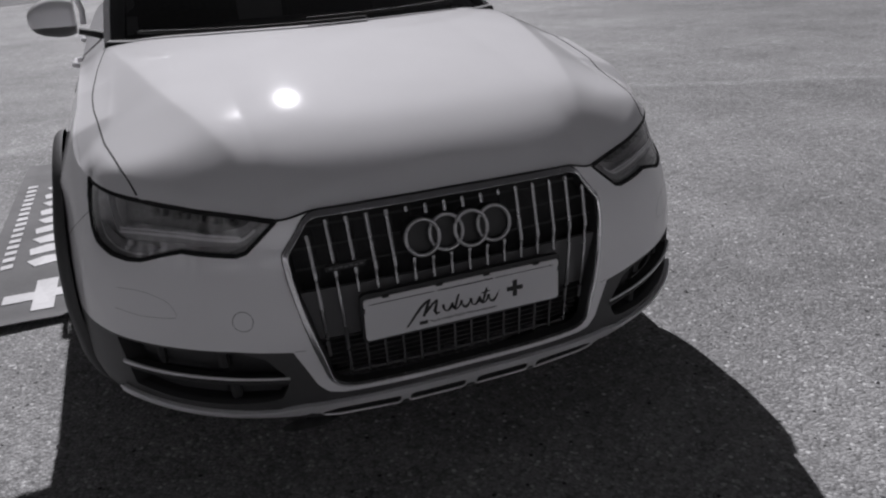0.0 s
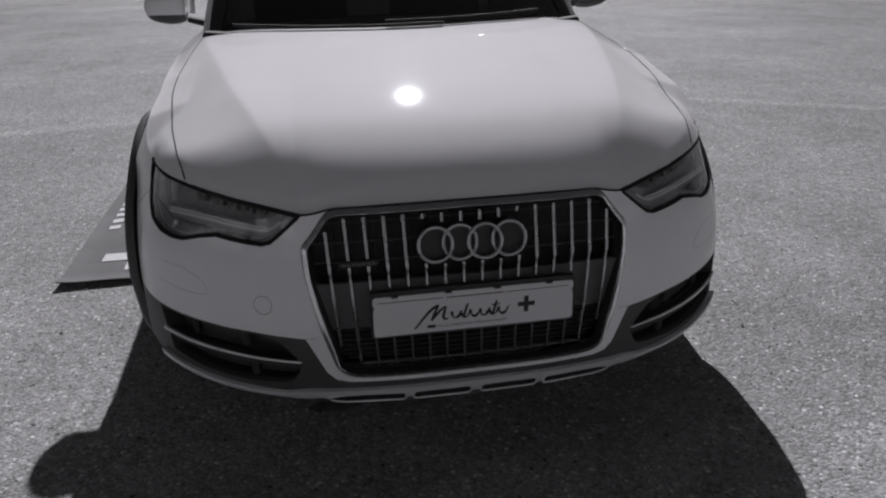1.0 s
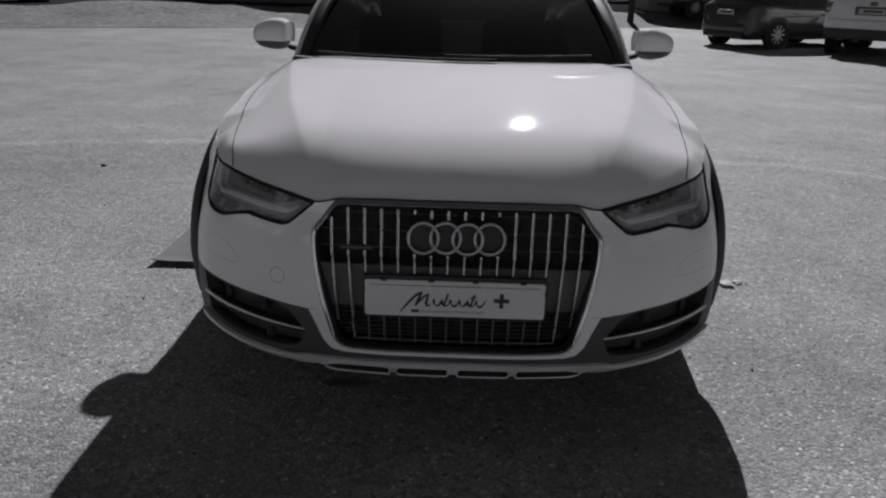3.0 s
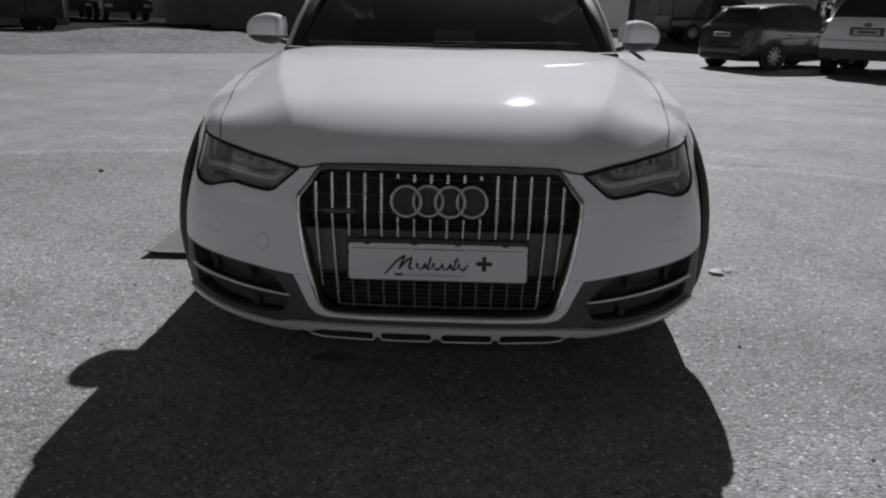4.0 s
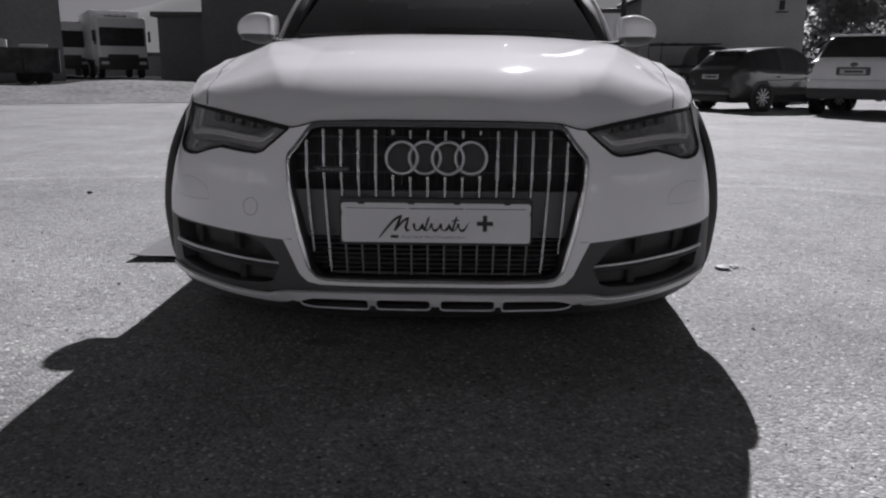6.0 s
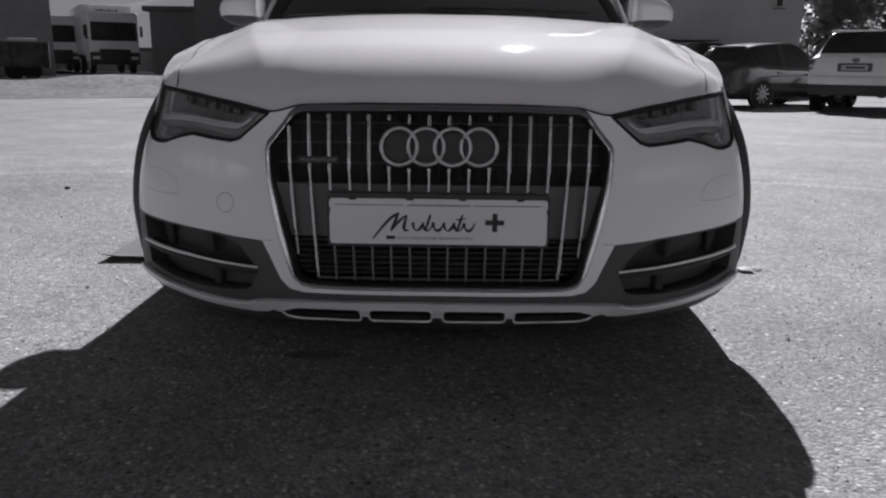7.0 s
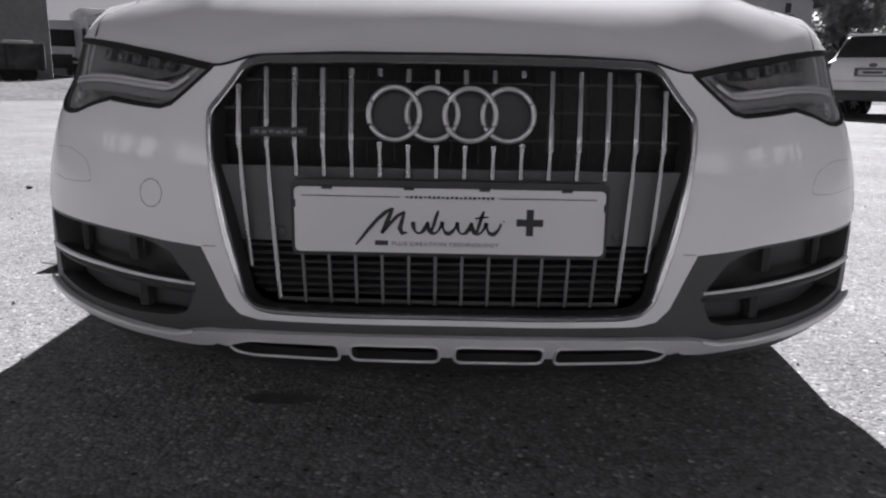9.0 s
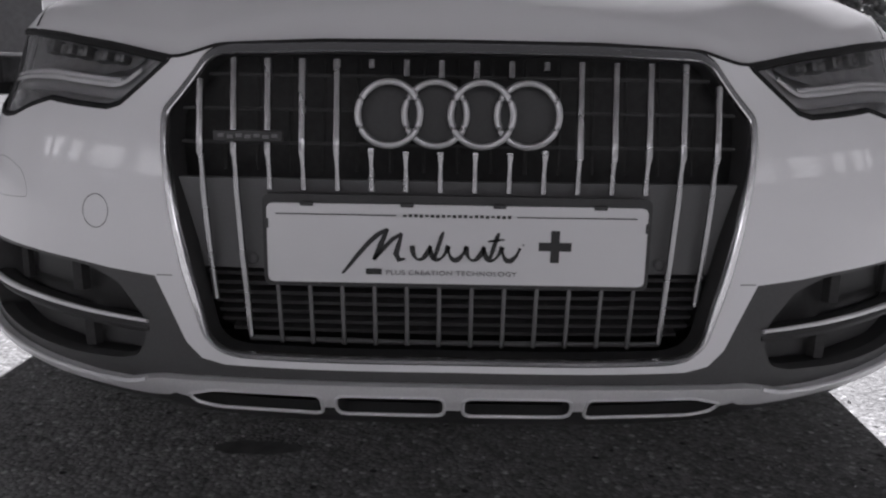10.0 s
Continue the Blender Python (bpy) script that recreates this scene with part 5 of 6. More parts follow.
def hatchback(at, heading):
    """A black five-door hatchback; its rear axle middle is the origin, nose along +y."""
    car = thing("hatchback", "black hatchback with alloy wheels parked in the yard", "car")
    w, lo, b = .89, .20, -.80
    st = [(b, ring(w * .50, lo + .25, .60, w * .40, .62)), (b + .03, ring(w * .70, lo + .10, .76, w * .52, .78)), (b + .09, ring(w * .84, lo + .03, .90, w * .62, .93)),
          (b + .17, ring(w * .915, lo, .96, w * .66, 1.02)), (b + .30, ring(w * .96, lo, .985, w * .64, 1.17)), (b + .47, ring(w * .995, lo, .985, w * .645, 1.325)), (b + .60, ring(w, lo, .982, w * .655, 1.385)),
          (b + 1.0, ring(w, lo, .965, w * .68, 1.45)), (b + 1.7, ring(w, lo, .94, w * .69, 1.50)), (b + 2.1, ring(w, lo, .92, w * .68, 1.48)), (b + 2.55, ring(w, lo, .88, w * .68, 1.29)), (b + 3.05, ring(w, lo, .865, w * .68, 1.10)),
          (b + 3.35, ring(w, lo, .85, w * .70, .96)), (b + 3.8, ring(w * .975, lo, .78, w * .66, .87)), (b + 4.1, ring(w * .90, lo + .02, .68, w * .60, .74)), (b + 4.27, ring(w * .74, lo + .12, .55, w * .5, .58))]
    g = shell(st)
    row = lambda y: int(np.abs(g[:, 0, 0] - (b + y)).argmin())  # noqa: E731
    body = skin("body", g, M_CARDARK, car, "glossy black body shell", ends=True)
    skin("rear_window", g, M_GLASSCAR, car, "dark rear glass", rows=(row(.20), row(.45)), cols=(EAVE, 14), out=.006)
    skin("windscreen", g, M_GLASSCAR, car, rows=(row(2.55), row(3.25)), cols=(EAVE, 14), out=.006)
    skin("roof_panel", g, M_ROOFGLARE, car, "roof panel with sun glare put into its paler grey", rows=(row(.62), row(2.3)), cols=(12, 14), out=.004)
    for sx in (-1, 1):
        for y0, y1 in ((.62, 1.42), (1.50, 2.42)):
            skin("side_window", g, M_GLASSCAR, car, sides=(sx,), rows=(row(y0), row(y1)), cols=(BELT, EAVE), out=.005)
        skin("tail_light", g, M_TAIL, car, "dark tail light", sides=(sx,), rows=(row(.06), row(.32)), cols=(6, BELT), out=.012)
        path = [(sx * (w * .955), y, .985 + .012 * y) for y in np.linspace(b + .6, b + 2.5, 8)]
        part("window_trim", tube([(x, y, z - .055 - .035 * (y - b)) for x, y, z in path], .008, False, 6), M_BARDIM, car)
        car_box("door_handle", car, M_CARDARK, sx * (w + .004), b + 1.34, .80, .03, .20, .03, .01)
        car_box("door_handle", car, M_CARDARK, sx * (w + .004), b + 2.30, .78, .03, .20, .03, .01)
        car_box("door_mirror", car, M_CARDARK, sx * (w + .07), b + 2.72, .95, .17, .10, .13, .045)
        car_box("exhaust", car, M_BARDIM, sx * .52, b + .03, .27, .14, .10, .05, .02)
        car_box("reflector", car, M_TAIL, sx * .60, b + .005, .42, .16, .05, .035, .01)
        path = [(sx * (w + .003), y, .70 + .07 * (y - b) / 3) for y in np.linspace(b + .9, b + 3.2, 8)]
        part("flank_crease", tube(path, .010, False, 6), M_CARDARK, car)
    car_box("roof_spoiler", car, M_ROOFGLARE, 0, b + .50, 1.388, w * 1.06, .24, .035, .012, label="rear spoiler with sun glare put into its paler grey")
    car_box("plate_recess", car, M_DEEP, 0, b + .075, .80, .62, .10, .15, .03)
    plate = car_box("number_plate", car, M_PALEPRINT, 0, b + .010, .79, .50, .012, .105, .003, label="pale number plate with a plain dark bar")
    car_box("plate_bar", plate, M_PANEL, .02, b + .002, .79, .36, .006, .05, .002)
    car_box("bumper", car, M_CARDARK, 0, b + .06, .46, w * 1.40, .20, .20, .08)
    car_box("diffuser", car, M_BLACK, 0, b + .05, .30, w * 1.35, .16, .14, .04)
    path = [(x, b + .235 + .12 * abs(x), 1.075 + .10 * abs(x - .25)) for x in (-.25, 0, .25)]
    part("rear_wiper", tube(path, .010, False, 6), M_BLACK, car)
    car_wheels(car, w, 2.70, .33)
    car.matrix_basis = pose(*at, 0, 0, -heading)
    return body


def suv(at, heading):
    """A white sport utility car with dark lower cladding."""
    car = thing("suv", "white suv with dark lower trim parked beside the hatchback", "car")
    w, lo, b = .93, .36, -.86
    st = [(b, ring(w * .86, lo + .14, .98, w * .70, 1.00)), (b + .04, ring(w * .955, lo + .05, 1.10, w * .74, 1.13)), (b + .12, ring(w * .985, lo, 1.135, w * .75, 1.22)), (b + .26, ring(w * .995, lo, 1.14, w * .72, 1.42)),
          (b + .42, ring(w, lo, 1.14, w * .71, 1.60)), (b + .54, ring(w, lo, 1.14, w * .72, 1.665)), (b + .8, ring(w, lo, 1.13, w * .735, 1.70)), (b + 1.7, ring(w, lo, 1.11, w * .745, 1.72)), (b + 2.4, ring(w, lo, 1.09, w * .74, 1.69)),
          (b + 2.9, ring(w, lo, 1.07, w * .735, 1.47)), (b + 3.35, ring(w, lo, 1.05, w * .74, 1.16)), (b + 3.6, ring(w, lo, 1.02, w * .72, 1.08)), (b + 4.2, ring(w * .97, lo, .95, w * .68, 1.02)), (b + 4.5, ring(w * .88, lo + .04, .84, w * .62, .90)), (b + 4.62, ring(w * .72, lo + .1, .7, w * .5, .74))]
    g = shell(st)
    row = lambda y: int(np.abs(g[:, 0, 0] - (b + y)).argmin())  # noqa: E731
    body = skin("body", g, M_CARWHITE, car, "white body shell", ends=True)
    skin("rear_window", g, M_GLASSCAR, car, "large dark rear glass", rows=(row(.12), row(.52)), cols=(EAVE - 1, 14), out=.008)
    for sx in (-1, 1):
        for y0, y1 in ((.46, 1.05), (1.12, 1.92), (2.0, 2.75)):
            skin("side_window", g, M_GLASSCAR, car, sides=(sx,), rows=(row(y0), row(y1)), cols=(BELT, EAVE), out=.006)
        skin("lower_trim", g, M_CLAD, car, "dark plastic lower trim", sides=(sx,), cols=(1, 4), out=.012)
        car_box("tail_light", car, M_TAIL, sx * w * .91, b + .10, .99, .15, .18, .24, .045, label="upright tail light")
        car_box("light_lens", car, M_PALEPRINT, sx * w * .92, b + .055, .96, .07, .10, .07, .02)
        car_box("door_mirror", car, M_CARWHITE, sx * (w + .09), b + 2.85, 1.12, .20, .12, .17, .05)
        path = [(sx * w * .70, y, z) for y, z in ((b + .62, 1.69), (b + .70, 1.755), (b + 2.2, 1.770), (b + 2.32, 1.71))]
        part("roof_rail", tube(path, .018, False, 6), M_BLACK, car)
        car_box("exhaust", car, M_BARDIM, sx * .55, b + .06, .36, .12, .14, .06, .02)
    car_box("bumper", car, M_CLAD, 0, b + .04, .47, w * 1.88, .24, .22, .07, label="dark plastic rear bumper")
    car_box("bumper_top", car, M_CARWHITE, 0, b + .03, .665, w * 1.90, .22, .19, .05, label="white bumper step")
    car_box("plate_recess", car, M_PANEL, 0, b + .01, .935, .66, .08, .17, .03, label="grey plate recess")
    plate = car_box("number_plate", car, M_PALEPRINT, 0, b - .032, .93, .50, .012, .105, .003, label="pale number plate with a plain dark bar")
    car_box("plate_bar", plate, M_PANEL, .02, b - .040, .93, .36, .006, .05, .002)
    bm = bmesh.new()
    lathe_y(bm, [(0, -.012), (.04, -.012), (.055, 0), (.055, .02)], (0, b + .01, 1.075), 16)
    bmesh.ops.scale(bm, vec=(1.4, 1, .8), space=Matrix.Translation((0, 0, -1.075)), verts=bm.verts)
    part("badge", bm, M_BARDIM, car, "plain oval badge")
    path = [(x, b + .185 + .02 * abs(x), 1.235 + .06 * abs(x)) for x in (-.30, -.05, .30)]
    part("rear_wiper", tube(path, .012, False, 6), M_SATIN, car, "pale rear wiper")
    car_box("roof_spoiler", car, M_CARWHITE, 0, b + .50, 1.685, w * 1.36, .26, .04, .015)
    car_wheels(car, w, 2.70, .36)
    car.matrix_basis = pose(*at, 0, 0, -heading)
    return body


def pickup(at, heading):
    """A dark pickup with an open load rack."""
    car = thing("pickup", "dark old pickup parked before the grey house", "car")
    w, lo, b = .86, .34, -.9
    st = [(b, ring(w * .95, lo + .1, .80, w * .80, .83)), (b + .05, ring(w, lo, .88, w * .86, .90)), (b + 1.5, ring(w, lo, .90, w * .86, .92)), (b + 1.56, ring(w, lo, .92, w * .78, 1.30)), (b + 1.75, ring(w, lo, .95, w * .74, 1.60)),
          (b + 2.3, ring(w, lo, .95, w * .75, 1.63)), (b + 2.8, ring(w, lo, .95, w * .74, 1.56)), (b + 3.3, ring(w, lo, .94, w * .72, 1.05)), (b + 4.1, ring(w * .95, lo, .86, w * .66, .93)), (b + 4.4, ring(w * .8, lo + .1, .7, w * .5, .74))]
    g = shell(st)
    row = lambda y: int(np.abs(g[:, 0, 0] - (b + y)).argmin())  # noqa: E731
    skin("body", g, M_CARDARK, car, ends=True)
    for sx in (-1, 1):
        skin("side_window", g, M_GLASSCAR, car, sides=(sx,), rows=(row(1.75), row(2.75)), cols=(BELT, EAVE), out=.006)
        path = [(sx * w * .8, b + .1, .9), (sx * w * .8, b + .1, 1.66), (sx * w * .8, b + 2.4, 1.70)]
        part("rack_rail", tube(path, .03, False, 6), M_BLACK, car)
    for k in range(5):
        car_box("rack_bar", car, M_BLACK, 0, b + .15 + .55 * k, 1.70, w * 1.7, .05, .05, .01)
    car_wheels(car, w, 2.75, .33)
    car.matrix_basis = pose(*at, 0, 0, -heading)


def build_trailer():
    """A loaded flat trailer standing on the bank yard, its end towards the trucks."""
    trailer = thing("flat_trailer", "dark flat trailer with board sides and a pale crate", "trailer")
    bm = bmesh.new()
    box(bm, -2.6, 0, .78, 5.2, 1.9, .78, .05)
    part("box_body", bm, M_TRAILER, trailer, "dark worn board sides")
    for x in (-5.0, -3.7, -2.4, -1.1, -.12):
        bm = bmesh.new()
        box(bm, x, -.97, .78, .09, .06, .82, .015)
        part("stake", bm, M_BLACK, trailer)
    bm = bmesh.new()
    box(bm, -2.6, -.96, 1.175, 5.24, .08, .05, .012)
    part("top_rail", bm, M_PANEL, trailer)
    for x in (-.55, -1.05, -4.2):
        for sy in (-1, 1):
            bm = bmesh.new()
            lathe_y(bm, [(0.0, -.10), (.13, -.10), (.15, -.06), (.25, -.10), (.29, -.06), (.29, .08), (.0, .08)], (x, sy * .82, .29), 24)
            part("wheel", bm, M_RUBBER, trailer)
    bm = bmesh.new()
    box(bm, -1.9, .1, 1.32, .75, .6, .30, .03)
    part("crate", bm, M_PALEPRINT, trailer, "pale crate")
    bm = bmesh.new()
    box(bm, -.75, .1, 1.24, .85, .9, .14, .03)
    part("folded_sheet", bm, M_PALEPRINT, trailer, "pale folded sheet")
    trailer.matrix_basis = pose(-13.45, 24.6, .29, 0, 0, 28)


M_TRAILER = material("worn_boards", 0.08, rough=0.8, grain=0.4, grain_scale=4, stain=0.4, stain_scale=1.2)


def build_truck(at, heading, tall=3.9, body=True):
    truck = thing("box_truck", "white box truck with a dark windscreen parked on the bank yard", "truck", "trucks")
    bm = bmesh.new()
    box(bm, 0, .95, 1.85, 2.4, 1.9, 2.5, .14, seg=3)
    part("cab", bm, M_TRUCK, truck, "white flat-fronted cab")
    bm = bmesh.new()
    box(bm, 0, -.005, 2.12, 2.18, .04, .92, .05)
    part("windscreen", bm, M_GLASSCAR, truck)
    bm = bmesh.new()
    box(bm, 0, .0, .78, 2.4, .22, .62, .06)
    box(bm, 0, -.02, 1.16, 1.5, .05, .16, .02)
    part("bumper", bm, M_BLACK, truck, "dark bumper and grille")
    for sx in (-1, 1):
        bm = bmesh.new()
        box(bm, sx * .92, -.10, .80, .36, .05, .16, .03)
        part("headlight", bm, M_PALEPRINT, truck)
        bm = bmesh.new()
        box(bm, sx * 1.36, .15, 2.15, .12, .2, .55, .04)
        part("wing_mirror", bm, M_BLACK, truck)
        bm = bmesh.new()
        box(bm, sx * 1.205, .85, 2.1, .03, .9, .7, .03)
        part("side_window", bm, M_GLASSCAR, truck)
        wheel_simple(truck, sx * 1.0, 1.2, .48, .28, sx)
        wheel_simple(truck, sx * 1.0, 5.4, .48, .28, sx)
    bm = bmesh.new()
    box(bm, 0, 3.7, .85, 1.1, 6.4, .25, .02)
    part("chassis", bm, M_BLACK, truck)
    if body:
        bm = bmesh.new()
        box(bm, 0, 4.9, (tall + 1.0) / 2, 2.5, 5.6, tall - 1.0, .06)
        part("load_box", bm, M_TRUCK, truck, "pale load box")
        bm = bmesh.new()
        for k in range(6):
            box(bm, -.45 + .19 * k, 2.09, tall - .34 + .03 * (k % 2), .14, .012, .16)
        part("lettering_bars", bm, M_PANEL, truck, "dark plain bars of lettering")
    truck.matrix_basis = pose(*at, 0, 0, heading)
    return truck


def building(name, label, x0, x1, y0, y1, high, mat, ridge=0.0, base=0.0, windows=(), pane=None):
    """A plain building with thick walls, a roof and any windows in its front wall."""
    house = thing(name, label, "building")
    house.location = ((x0 + x1) / 2, y0, base)
    w, d = x1 - x0, y1 - y0
    bm = bmesh.new()
    front = [(-w / 2, 0), (w / 2, 0), (w / 2, high)] + ([(0, high + ridge)] if ridge else []) + [(-w / 2, high)]
    a = [bm.verts.new((x, 0, z)) for x, z in front]
    b = [bm.verts.new((x, d, z)) for x, z in front]
    n = len(front)
    bm.faces.new(a)
    bm.faces.new(b[::-1])
    for i in range(n):
        bm.faces.new((a[i], b[i], b[(i + 1) % n], a[(i + 1) % n]))
    bmesh.ops.recalc_face_normals(bm, faces=bm.faces)
    part("wall", bm, mat, house, smooth=False)
    bm = bmesh.new()
    if ridge:
        ang = math.atan2(ridge, w / 2)
        for sx in (-1, 1):
            slope = math.hypot(ridge, w / 2) + .5
            box(bm, sx * (w / 4 + .12), d / 2, high + ridge / 2 - .04 * 1 + .06, slope, d + .8, .16, .02, Euler((0, sx * ang, 0)).to_matrix())
    else:
        box(bm, 0, d / 2, high + .12, w + .5, d + .5, .24, .03)
    part("roof", bm, M_ROOF, house, "dark sheet roof")
    for x, z, ww, hh in windows:
        bm = bmesh.new()
        box(bm, x, -.02, z, ww, .08, hh, .01)
        win = part("window", bm, M_PALEPRINT, house, "pale framed window")
        bm = bmesh.new()
        box(bm, x, -.05, z, ww - .12, .04, hh - .12)
        part("pane", bm, pane or M_GLASSCAR, win)
        bm = bmesh.new()
        box(bm, x, -.09, z - hh / 2 - .03, ww + .12, .14, .05, .01)
        part("sill", bm, M_PANEL, win)
    return house


def build_tree(seed, high):
    rnd = random.Random(seed)
    tree = thing("tree", "leafy summer tree with a broken crown behind the yard", "tree", "trees behind the yard")
    limbs = [([(0, 0, 0), (.1, .05, high * .22), (0, .1, high * .45), (.1, 0, high * .72)], [.22, .18, .13, .04])]
    tips = [(0, 0, high * .75)]
    for k in range(9):
        a = rnd.uniform(0, math.tau)
        z0 = high * rnd.uniform(.25, .6)
        r = high * rnd.uniform(.16, .30)
        z1 = z0 + high * rnd.uniform(.12, .30)
        limbs.append(([(0, .05, z0), (r * .5 * math.cos(a), r * .5 * math.sin(a), (z0 + z1) / 2 + .1), (r * math.cos(a), r * math.sin(a), z1)], [.09, .06, .02]))
        tips += [(r * math.cos(a), r * math.sin(a), z1), (r * .6 * math.cos(a), r * .6 * math.sin(a), (z0 + z1) / 2 + .3)]
    bm = bmesh.new()
    for path, rad in limbs:
        t = tube(path, rad, False, 7)
        me = bpy.data.meshes.new("tmp")
        t.to_mesh(me)
        t.free()
        bm.from_mesh(me)
        bpy.data.meshes.remove(me)
    part("trunk", bm, M_BARK, tree, "grey trunk and limbs")
    verts, faces = [], []
    for tip in tips:
        for c in range(7):
            cc = Vector(tip) + Vector((rnd.gauss(0, .55), rnd.gauss(0, .55), rnd.gauss(.1, .5))) * (high / 8)
            size = rnd.uniform(.35, .75) * high / 8
            for _ in range(48):
                d = Vector((rnd.gauss(0, 1), rnd.gauss(0, 1), rnd.gauss(0, 1))).normalized() * size * rnd.uniform(.35, 1.0)
                p = cc + d
                u = Vector((rnd.gauss(0, 1), rnd.gauss(0, 1), rnd.gauss(0, 1))).normalized() * .19
                w = u.cross(Vector((rnd.gauss(0, 1), rnd.gauss(0, 1), rnd.gauss(0, 1)))).normalized() * .12
                k = len(verts)
                verts += [p - u, p + w, p + u, p - w]
                faces.append((k, k + 1, k + 2, k + 3))
    raw("crown", verts, faces, M_LEAF, tree, "crown of small leaves", smooth=False)
    return tree


def build_hill():
    m = bpy.data.materials.new("hazy_hill")
    m.use_nodes = True
    n = m.node_tree.nodes
    b = n["Principled BSDF"]
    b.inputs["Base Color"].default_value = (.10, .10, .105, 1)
    # distance haze is painted on as an even glow of the surface
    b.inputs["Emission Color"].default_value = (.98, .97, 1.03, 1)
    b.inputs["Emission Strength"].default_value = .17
    verts, faces = [], []
    N = 160
    for i in range(N):
        x = -520 + 1040 * i / (N - 1)
        z = float(np.interp(x, [-520, -300, -231, -209, -180, -60, 40, 150, 300, 520], [14, 19, 24, 32, 39, 75, 80, 70, 50, 30])) + 2.5 * noise.noise((x * .05, 0, 0)) + 1.2 * noise.noise((x * .21, 3, 0))
        verts += [(x, 420, -2), (x, 440, z * .55), (x, 480, z)]
    for i in range(N - 1):
        for k in range(2):
            a = i * 3 + k
            faces.append((a, a + 3, a + 4, a + 1))
    tagged(raw("hill_backdrop", verts, faces, m), "wooded hill far beyond the yard, haze put in as a glow", "backdrop", kind="structure")


def build_banner():
    """Vinyl banner lying on the ground beside the car, one corner lifted."""
    x0, x1, y0, y1 = -1.48, -.80, 1.42, 3.9
    nx, ny = 18, 50

    def lift(x, y):
        a, b = (x - x0) / (x1 - x0), (y - y0) / (y1 - y0)
        return .006 + .022 * math.exp(-(b / .02) ** 2) * (1 - .5 * a) + .012 * math.exp(-(a / .06) ** 2) * (.5 + .5 * math.sin(9 * b)) + .004 * noise.noise((x * 6, y * 6, 1))

    bm = bmesh.new()
    grid = [[bm.verts.new((x0 + (x1 - x0) * i / nx + .03 * (j / ny), y0 + (y1 - y0) * (j / ny) ** 1.2, 0)) for i in range(nx + 1)] for j in range(ny + 1)]
    for row in grid:
        for v in row:
            v.co.z = lift(v.co.x, v.co.y)
    for j in range(ny):
        for i in range(nx):
            bm.faces.new((grid[j][i], grid[j][i + 1], grid[j + 1][i + 1], grid[j + 1][i]))
    ext = bmesh.ops.extrude_face_region(bm, geom=bm.faces[:])
    bmesh.ops.translate(bm, vec=(0, 0, -.004), verts=[g for g in ext["geom"] if isinstance(g, bmesh.types.BMVert)])
    bmesh.ops.recalc_face_normals(bm, faces=bm.faces)
    sheet = part("banner", bm, M_SHEET, None, sharp=.9)
    tagged(sheet, "grey vinyl banner with pale printed shapes lying on asphalt", "banner")

    def flat(name, *outlines, label=""):
        bm = bmesh.new()
        for outline in outlines:
            bm.faces.new([bm.verts.new((x, y, lift(x, y) + .0015)) for x, y in outline])
        bmesh.ops.triangulate(bm, faces=bm.faces[:])
        ext = bmesh.ops.extrude_face_region(bm, geom=bm.faces[:])
        bmesh.ops.translate(bm, vec=(0, 0, .0015), verts=[g for g in ext["geom"] if isinstance(g, bmesh.types.BMVert)])
        bmesh.ops.recalc_face_normals(bm, faces=bm.faces)
        part(name, bm, M_PALEPRINT, sheet, label, smooth=False)

    c, r, h = (-1.19, 1.70), .16, .042
    arm = lambda u0, u1, v0, v1: [(c[0] + u, c[1] + v) for u, v in ((u0, v0), (u1, v0), (u1, v1), (u0, v1))]  # noqa: E731
    flat("cross", arm(-h, h, -r, r), arm(-r, -h, -h, h), arm(h, r, -h, h), label="pale printed cross")
    for k in range(9):
        y = 2.04 + k * .15
        w = .09 + .04 * (k % 3)
        flat("printed_stroke", [(-1.26 - .03 * (k % 2), y), (-1.26 + w, y + .03), (-1.26 + w + .12, y + .02), (-1.26 + w + .10, y + .10), (-1.26 + .04, y + .12), (-1.26 - .04, y + .08)])
    for k in range(16):
        y = 2.07 + k * .085
        flat("small_bar", [(-1.405, y), (-1.355, y + .01), (-1.355, y + .055), (-1.405, y + .045)])


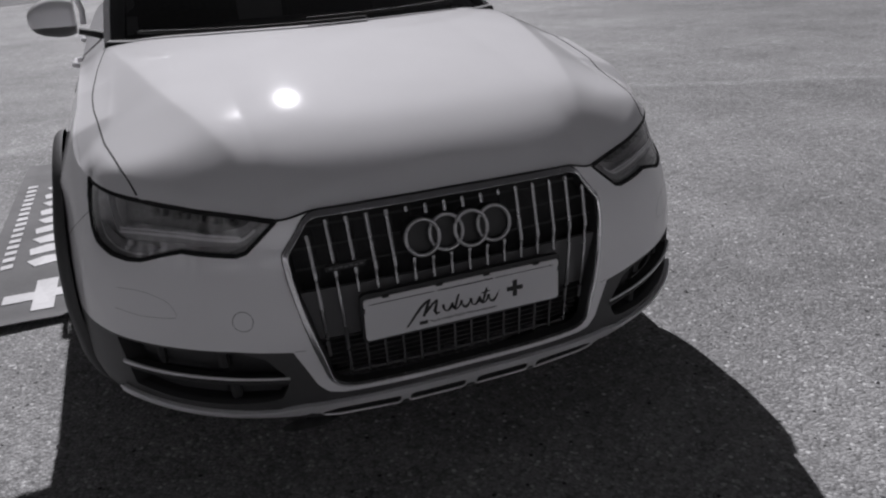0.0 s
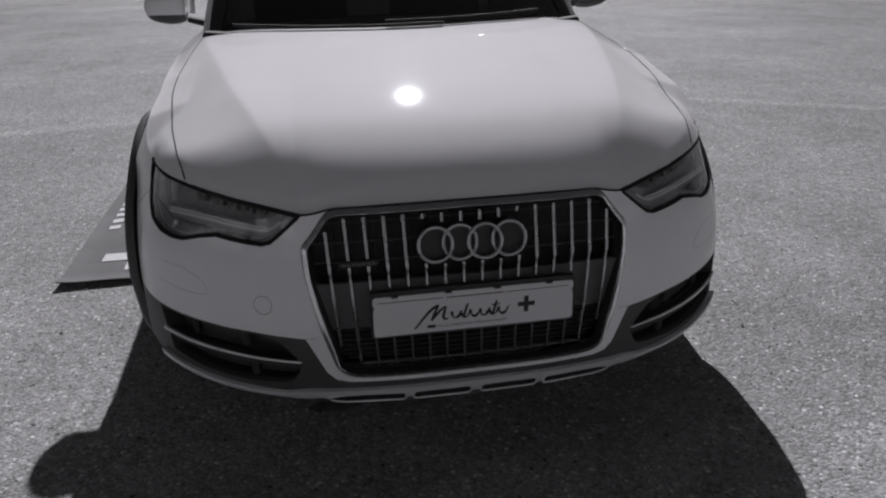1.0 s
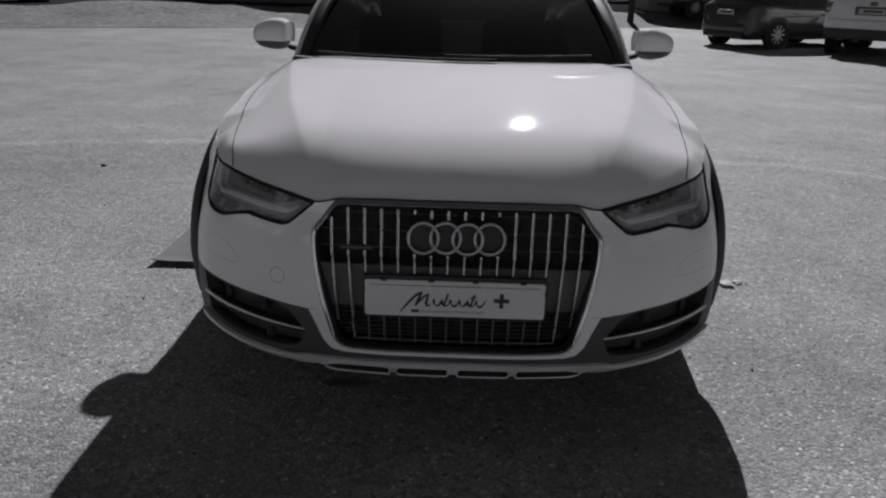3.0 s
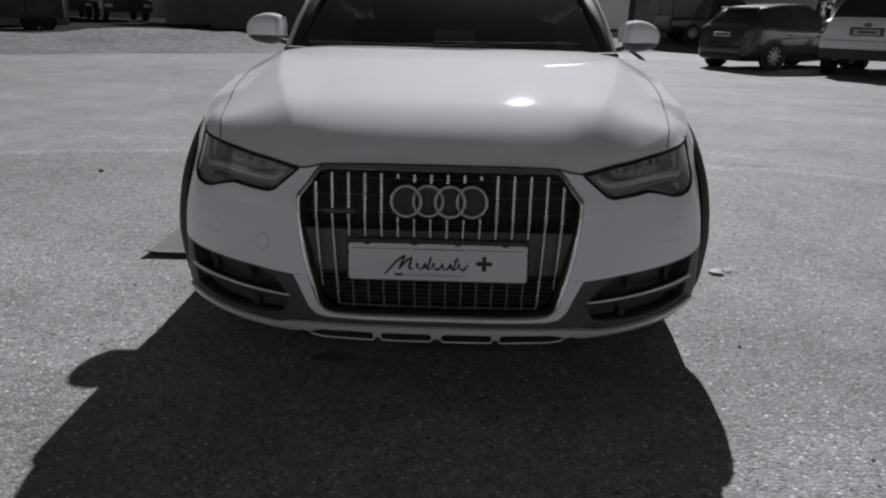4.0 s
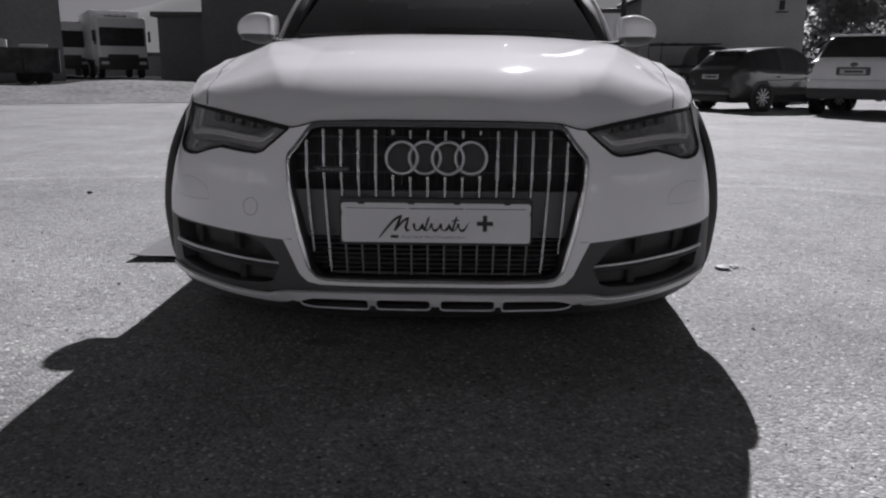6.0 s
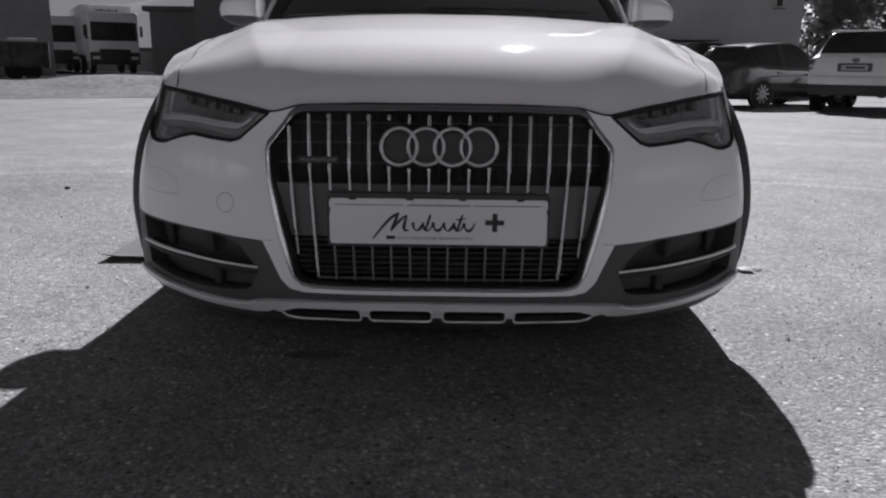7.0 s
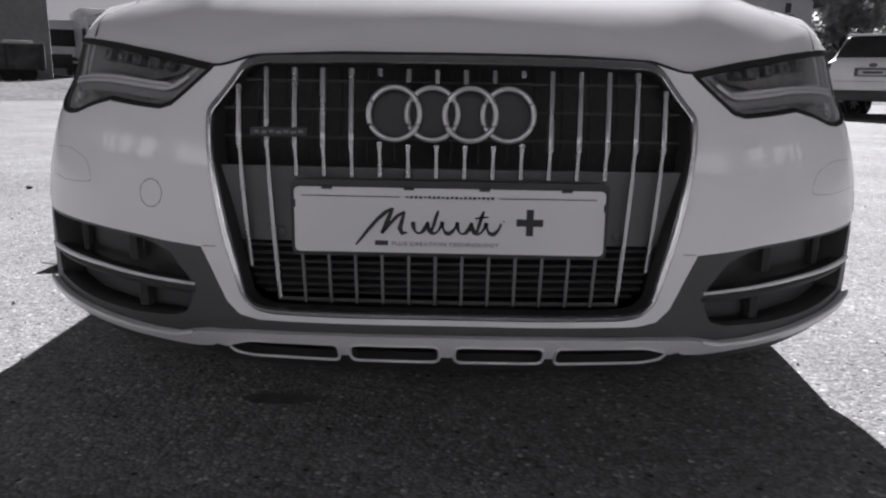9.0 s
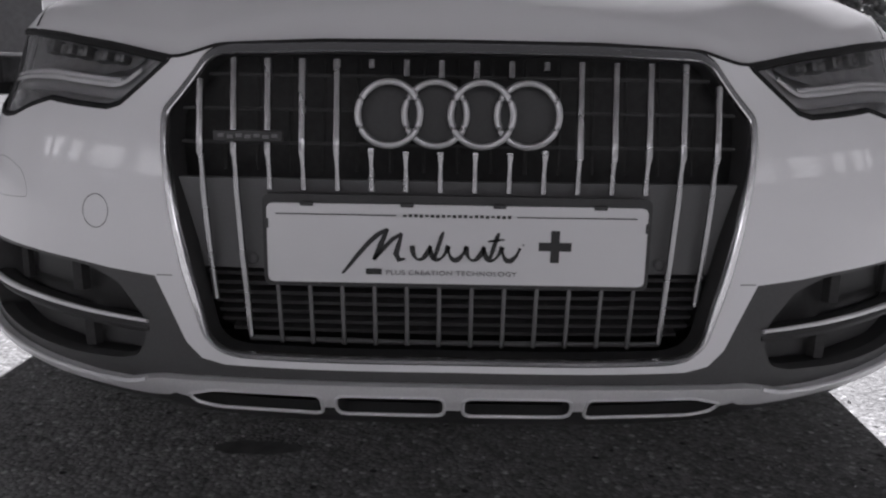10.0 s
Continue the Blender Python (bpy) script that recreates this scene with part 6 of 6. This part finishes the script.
def build_debris():
    rnd = random.Random(4)
    for k, (x, y, s) in enumerate(((1.30, 1.40, .035), (1.36, 1.43, .022))):
        bm = bmesh.new()
        bmesh.ops.create_icosphere(bm, subdivisions=2, radius=s)
        for v in bm.verts:
            v.co *= 1 + .5 * noise.noise(v.co * 60 + Vector((k, 0, 0)))
            v.co.z *= .3
        bmesh.ops.translate(bm, vec=(x, y, s * .22), verts=bm.verts)
        tagged(part("paper_scrap", bm, M_SCRAP, None, sharp=.2), "small crumpled pale paper scrap on the asphalt", "litter")
    bm = bmesh.new()
    bmesh.ops.create_icosphere(bm, subdivisions=2, radius=.015)
    for v in bm.verts:
        v.co *= 1 + .4 * noise.noise(v.co * 50)
        v.co.x *= 1.5
        v.co.z *= .6
    bmesh.ops.translate(bm, vec=(-2.58, 3.36, .010), verts=bm.verts)
    tagged(part("stone", bm, M_BLACK, None, sharp=.2), "small dark stone lying on the asphalt", "stone")
    # loose grit
    verts, faces = [], []
    for _ in range(5200):
        x, y = rnd.uniform(-4, 5), rnd.uniform(-1.6, 6.5)
        s = rnd.uniform(.0025, .006) * (1.7 if rnd.random() < .06 else 1)
        k = len(verts)
        a = rnd.uniform(0, math.tau)
        for c in range(4):
            verts.append((x + s * math.cos(a + c * 1.57) * rnd.uniform(.7, 1.2), y + s * math.sin(a + c * 1.57) * rnd.uniform(.7, 1.2), -.001))
        verts.append((x, y, s * rnd.uniform(.6, 1.1)))
        faces += [(k, k + 1, k + 4), (k + 1, k + 2, k + 4), (k + 2, k + 3, k + 4), (k + 3, k, k + 4)]
    tagged(raw("grit", verts, faces, M_GRIT, smooth=False), "scattered loose grit on the asphalt", "grit", kind="stuff")
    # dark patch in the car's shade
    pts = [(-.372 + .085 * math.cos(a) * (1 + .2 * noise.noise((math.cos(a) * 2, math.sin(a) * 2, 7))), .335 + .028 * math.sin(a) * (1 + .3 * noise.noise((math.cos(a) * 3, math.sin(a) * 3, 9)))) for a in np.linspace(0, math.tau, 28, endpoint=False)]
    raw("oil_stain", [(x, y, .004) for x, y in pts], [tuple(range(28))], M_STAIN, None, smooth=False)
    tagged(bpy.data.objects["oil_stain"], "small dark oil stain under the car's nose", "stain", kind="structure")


M_GRIT = material("grit", 0.3, rough=0.6, grain=0.6, grain_scale=60)
M_GRIT.node_tree.nodes["Principled BSDF"].inputs["Specular IOR Level"].default_value = 0.7

def build_posts():
    for k, (x, y) in enumerate(((4.35, 25.2), (5.85, 26.0))):
        p = part("post", tube([(x, y, -.1), (x + .03, y, 2.2), (x, y, 4.4)], [.15 - .03 * k, .13 - .03 * k, .11 - .03 * k], False, 10), M_BARK)
        tagged(p, "dark upright wooden post beside the hall", "post", "yard posts")


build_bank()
build_hill()
hatchback((6.76, 17.0, 0), 62)
suv((8.93, 15.25, 0), 40)
pickup((8.5, 28.7, .24), 84)
build_trailer()
build_truck((-17.3, 38.9, .30), 31, 3.55)
build_truck((-22.2, 42.8, .31), 31, 3.2)
building("dark_hall", "dark flat-roofed hall in shade behind the yard", -9.77, 3.6, 28.6, 44, 4.3, M_DARKWALL, base=.2)
building("dark_shed", "dark low shed beside the hall", -14.3, -10.6, 36, 42, 3.1, M_DARKWALL, base=.15)
hall = building("left_hall", "tall dark hall at the yard's edge", -6, 6, 0, 5, 4.6, M_HALL, base=.3)
hall.matrix_basis = pose(-15.6 - 6 * math.cos(radians(27)), 29.23 - 6 * math.sin(radians(27)), .3, 0, 0, 27)
# added dark wall, standing in for the shade behind the trucks
building("shade_wall", "low dark wall added behind the trucks in place of shade", -38, -14.5, 54, 54.4, 1.5, M_DARKWALL, base=.2)
building("grey_house", "grey rendered house with a pitched roof in shade", 7.62, 14.35, 31, 34, 3.75, M_WALL, ridge=3.0, base=.1, windows=((2.35, 3.5, .36, .5),))
# unseen buildings added behind the camera to bounce sun and reflect in the bumper
for at, turn, wide in (((0, -15, 0), 180, 40), ((-25, -5, 0), 131, 20), ((25, -5, 0), -131, 20)):
    rear = building("bounce_building", "added unseen building whose pale panes bounce sun onto the car", -wide / 2, wide / 2, 0, 8, 9.0, M_PALEWALL,
                    windows=[((k - (wide // 4 - 1) / 2) * 4.0, 6.8, 2.2, 2.4) for k in range(wide // 4)], pane=M_BOUNCEPANE)
    rear.matrix_basis = pose(*at, 0, 0, turn)
t0 = build_tree(3, 9.0)
t0.location = (22, 44, 0)
for x, y, turn in ((26.5, 47, 80), (31, 43, 200), (17.6, 52, 140), (21, 58, 20), (25.5, 55, 260), (30, 54, 110), (35, 50, 310), (28, 62, 170), (33.5, 60, 45), (38, 58, 225), (24, 70, 15), (29, 72, 95), (34, 70, 190), (39, 68, 280), (19, 68, 330)):
    copy_thing(t0, pose(x, y, 0, 0, 0, turn))
build_posts()
building("kiosk", "pale low building beyond the yard between hall and house", 6.2, 10.6, 46, 50, 4.0, M_CARWHITE, base=.3)
build_banner()
build_debris()


def build_sign():
    bm = bmesh.new()
    box(bm, -7.98, 28.56, 2.09, .58, .06, .27, .01)
    sign = tagged(part("wall_sign", bm, M_PALEPRINT), "small pale sign on the dark hall wall", "sign")
    bm = bmesh.new()
    box(bm, -7.98, 28.52, 2.12, .42, .02, .05)
    box(bm, -7.98, 28.52, 2.03, .32, .02, .035)
    part("sign_bar", bm, M_PANEL, sign)


build_sign()
